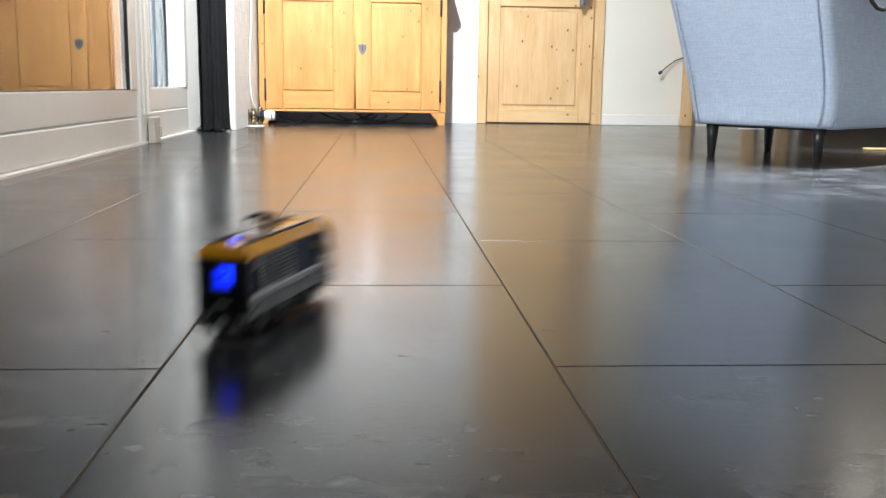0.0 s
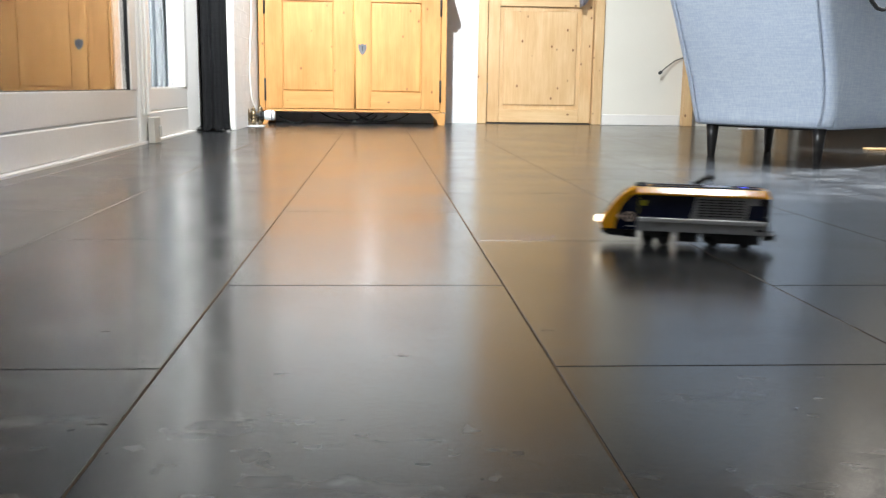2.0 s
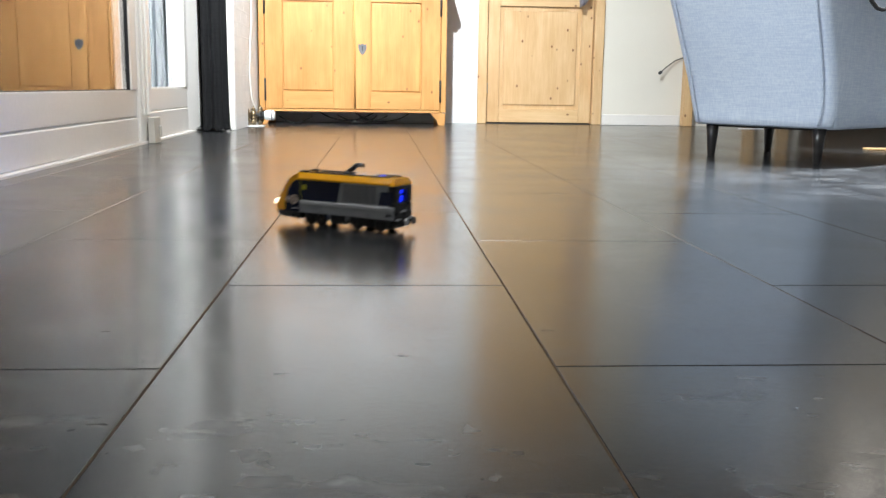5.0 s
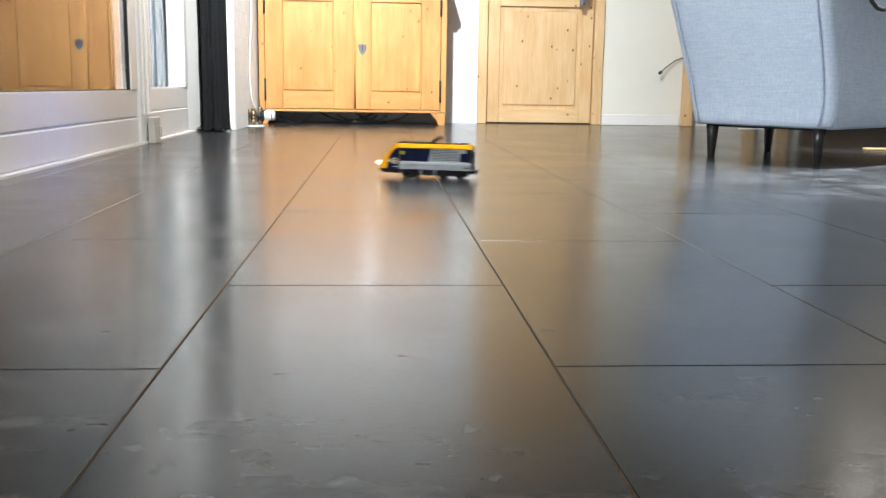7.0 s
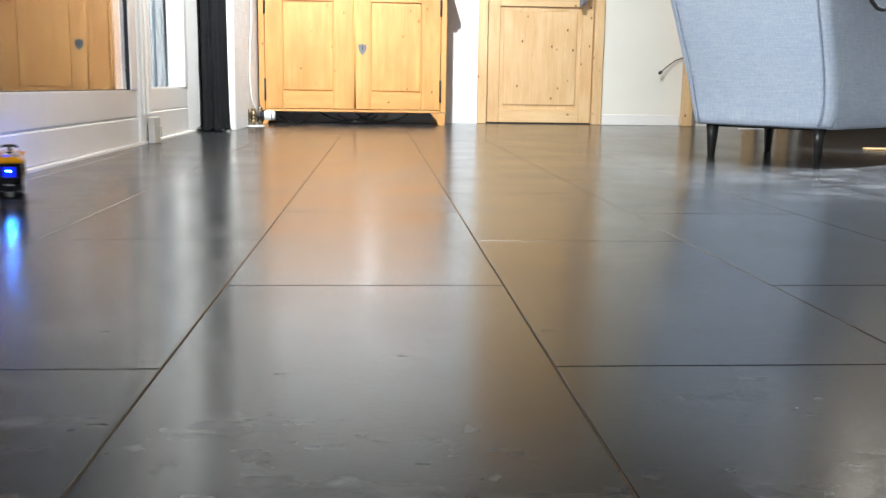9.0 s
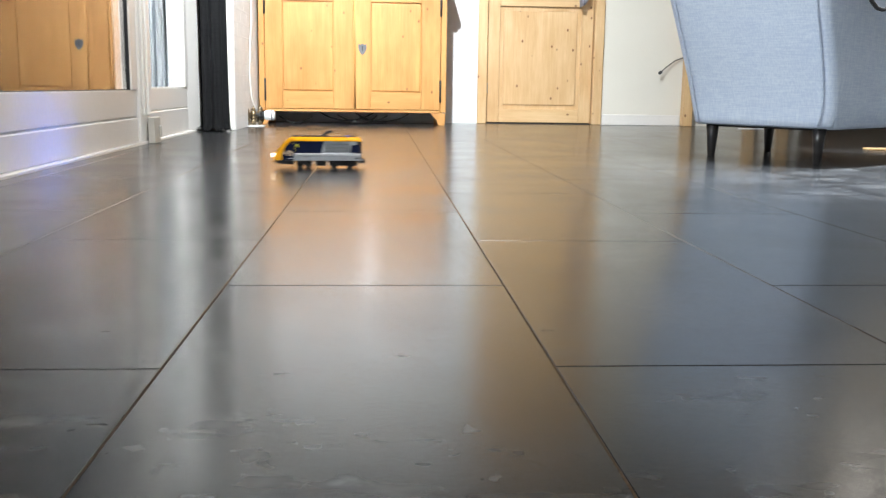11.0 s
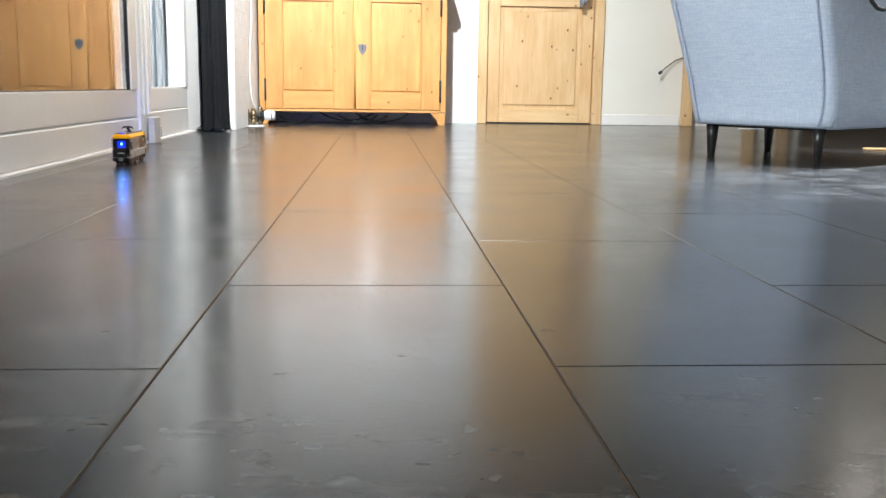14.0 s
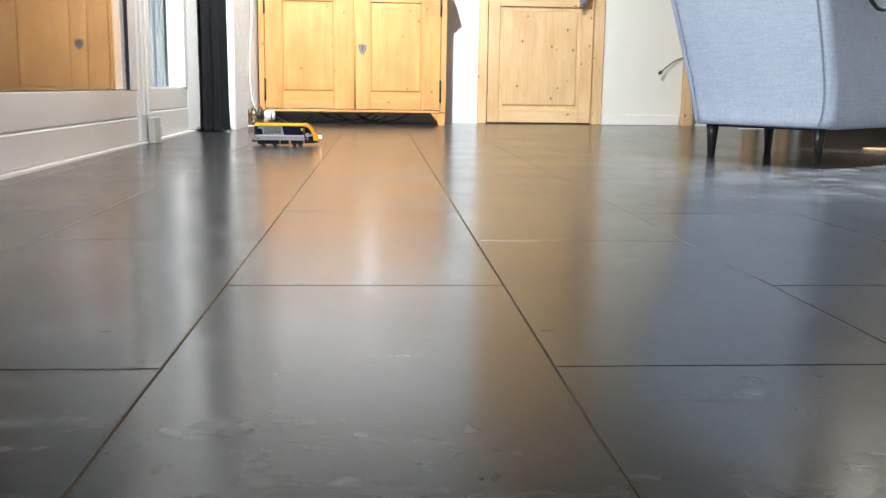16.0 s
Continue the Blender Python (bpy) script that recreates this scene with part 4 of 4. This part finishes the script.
def wall_bricks():
    rnd = random.Random(2)
    pitch_y, pitch_z = 0.214, 0.0625
    made = {}
    for r in range(39):
        y = 4.50 - (0.107 if r % 2 else 0.0)
        while y < NORTH:
            y0, y1 = max(y, 4.50), min(y + pitch_y - 0.011, NORTH)
            y += pitch_y
            if y1 - y0 < 0.02:
                continue
            key = round(y1 - y0, 3)
            if key not in made:
                made[key] = mesh_of("brick", block(-0.03, 0.0, -key / 2, key / 2, 0.0, pitch_z - 0.009, 0.0010), BRICK_PAINT)
            b = new("brick", made[key])
            b.location = (RX + rnd.uniform(-0.0005, 0.0005), (y0 + y1) / 2, r * pitch_z + 0.004)
            b.parent = ret


wall_bricks()


def motions():
    rows = [
        (0.0, -0.096, 0.882, 72.8), (0.1, -0.061, 0.996, 56.2), (0.2, -0.026, 1.072, 43.7), (0.3, 0.038, 1.152, 27.2), (0.4, 0.094, 1.208, 7.3),
        (0.5, 0.176, 1.242, -14.0), (0.6, 0.235, 1.274, -34.3), (0.7, 0.292, 1.274, -63.4), (0.8, 0.320, 1.248, -88.5), (0.9, 0.367, 1.258, -127.3),
        (1.0, 0.393, 1.280, -153.0), (1.1, 0.425, 1.288, -179.6), (1.2, 0.447, 1.287, -189.8), (1.3, 0.467, 1.272, -198.0), (1.5, 0.485, 1.256, -203.1),
        (1.7, 0.480, 1.264, -209.9), (1.9, 0.451, 1.276, -203.4), (2.1, 0.395, 1.292, -190.4), (2.3, 0.317, 1.323, -182.4), (2.5, 0.213, 1.349, -175.9),
        (2.7, 0.107, 1.318, -154.7), (2.8, 0.055, 1.276, -139.7), (2.9, -0.007, 1.226, -114.8), (3.0, -0.049, 1.176, -90.3), (3.1, -0.081, 1.146, -61.2),
        (3.2, -0.096, 1.114, -33.4), (3.3, -0.108, 1.097, -3.8), (3.4, -0.117, 1.089, 25.3), (3.5, -0.124, 1.061, 60.3), (3.6, -0.122, 1.050, 77.3),
        (3.7, -0.115, 1.046, 94.5), (3.8, -0.111, 1.042, 104.0), (3.9, -0.106, 1.042, 114.3), (4.0, -0.103, 1.052, 119.6), (4.1, -0.109, 1.074, 125.9),
        (4.2, -0.115, 1.083, 128.6), (6.3, 0.163, 2.160, 168.6), (6.5, 0.185, 2.170, 164.8), (6.7, 0.175, 2.194, 164.5), (6.9, 0.143, 2.228, 164.0),
        (7.1, 0.084, 2.261, 163.0), (7.2, 0.047, 2.278, 163.0), (7.3, -0.011, 2.295, 164.0), (7.4, -0.064, 2.313, 165.5), (7.5, -0.142, 2.324, 168.2),
        (7.6, -0.211, 2.317, 176.3), (7.7, -0.308, 2.287, 185.9), (7.8, -0.380, 2.247, 199.6), (7.9, -0.465, 2.188, 218.2), (8.0, -0.519, 2.124, 239.3),
        (8.1, -0.578, 2.050, 263.7), (8.2, -0.616, 1.989, 286.1), (8.3, -0.656, 1.946, 317.4), (8.4, -0.670, 1.921, 340.8), (8.5, -0.683, 1.902, 359.3),
        (8.6, -0.724, 1.888, 377.4), (8.7, -0.766, 1.877, 400.6), (8.8, -0.775, 1.861, 429.3), (8.9, -0.735, 1.836, 453.9), (9.0, -0.682, 1.805, 468.6),
        (9.1, -0.661, 1.784, 468.7), (9.2, -0.657, 1.772, 464.7), (10.3, -0.366, 2.156, 507.000), (11.3, -0.075, 2.540, 549.3), (11.4, -0.050, 2.530, 532.1),
        (11.5, -0.035, 2.523, 514.5), (11.6, -0.021, 2.518, 496.8), (11.7, -0.018, 2.516, 486.4), (11.8, -0.021, 2.523, 479.7), (11.9, -0.028, 2.537, 476.2),
        (12.0, -0.040, 2.559, 473.6), (12.1, -0.054, 2.586, 473.0), (12.2, -0.074, 2.614, 475.5), (12.3, -0.096, 2.644, 479.8), (12.4, -0.129, 2.678, 485.1),
        (12.5, -0.163, 2.714, 492.5), (12.6, -0.219, 2.743, 506.5), (12.7, -0.272, 2.761, 520.8), (12.8, -0.344, 2.764, 537.4), (12.9, -0.405, 2.756, 555.7),
        (13.0, -0.475, 2.735, 577.5), (13.1, -0.519, 2.706, 603.1), (13.2, -0.578, 2.669, 637.0), (13.3, -0.602, 2.648, 660.2), (13.4, -0.627, 2.634, 693.6),
        (13.5, -0.643, 2.626, 720.2), (13.6, -0.662, 2.619, 744.6), (13.7, -0.670, 2.614, 769.1), (13.8, -0.674, 2.607, 789.7), (13.9, -0.671, 2.604, 801.6),
        (14.0, -0.668, 2.610, 811.8), (14.1, -0.664, 2.624, 816.7), (14.2, -0.658, 2.647, 820.7), (14.3, -0.658, 2.676, 822.4), (14.4, -0.656, 2.708, 821.6),
        (14.5, -0.656, 2.748, 819.9), (14.6, -0.656, 2.800, 816.3), (14.7, -0.660, 2.867, 811.5), (14.8, -0.652, 2.948, 803.9), (14.9, -0.641, 3.033, 794.5),
        (15.0, -0.610, 3.119, 781.1), (15.1, -0.576, 3.196, 768.8), (15.2, -0.508, 3.265, 751.3), (15.3, -0.447, 3.319, 735.0), (15.4, -0.364, 3.364, 723.7),
        (15.5, -0.330, 3.397, 719.1), (15.6, -0.329, 3.423, 717.6), (16.0, -0.324, 3.391, 718.8),
    ]
    walk(train, [(t, pose(x, y, 0, 0, 0, turn)) for t, x, y, turn in rows])


motions()
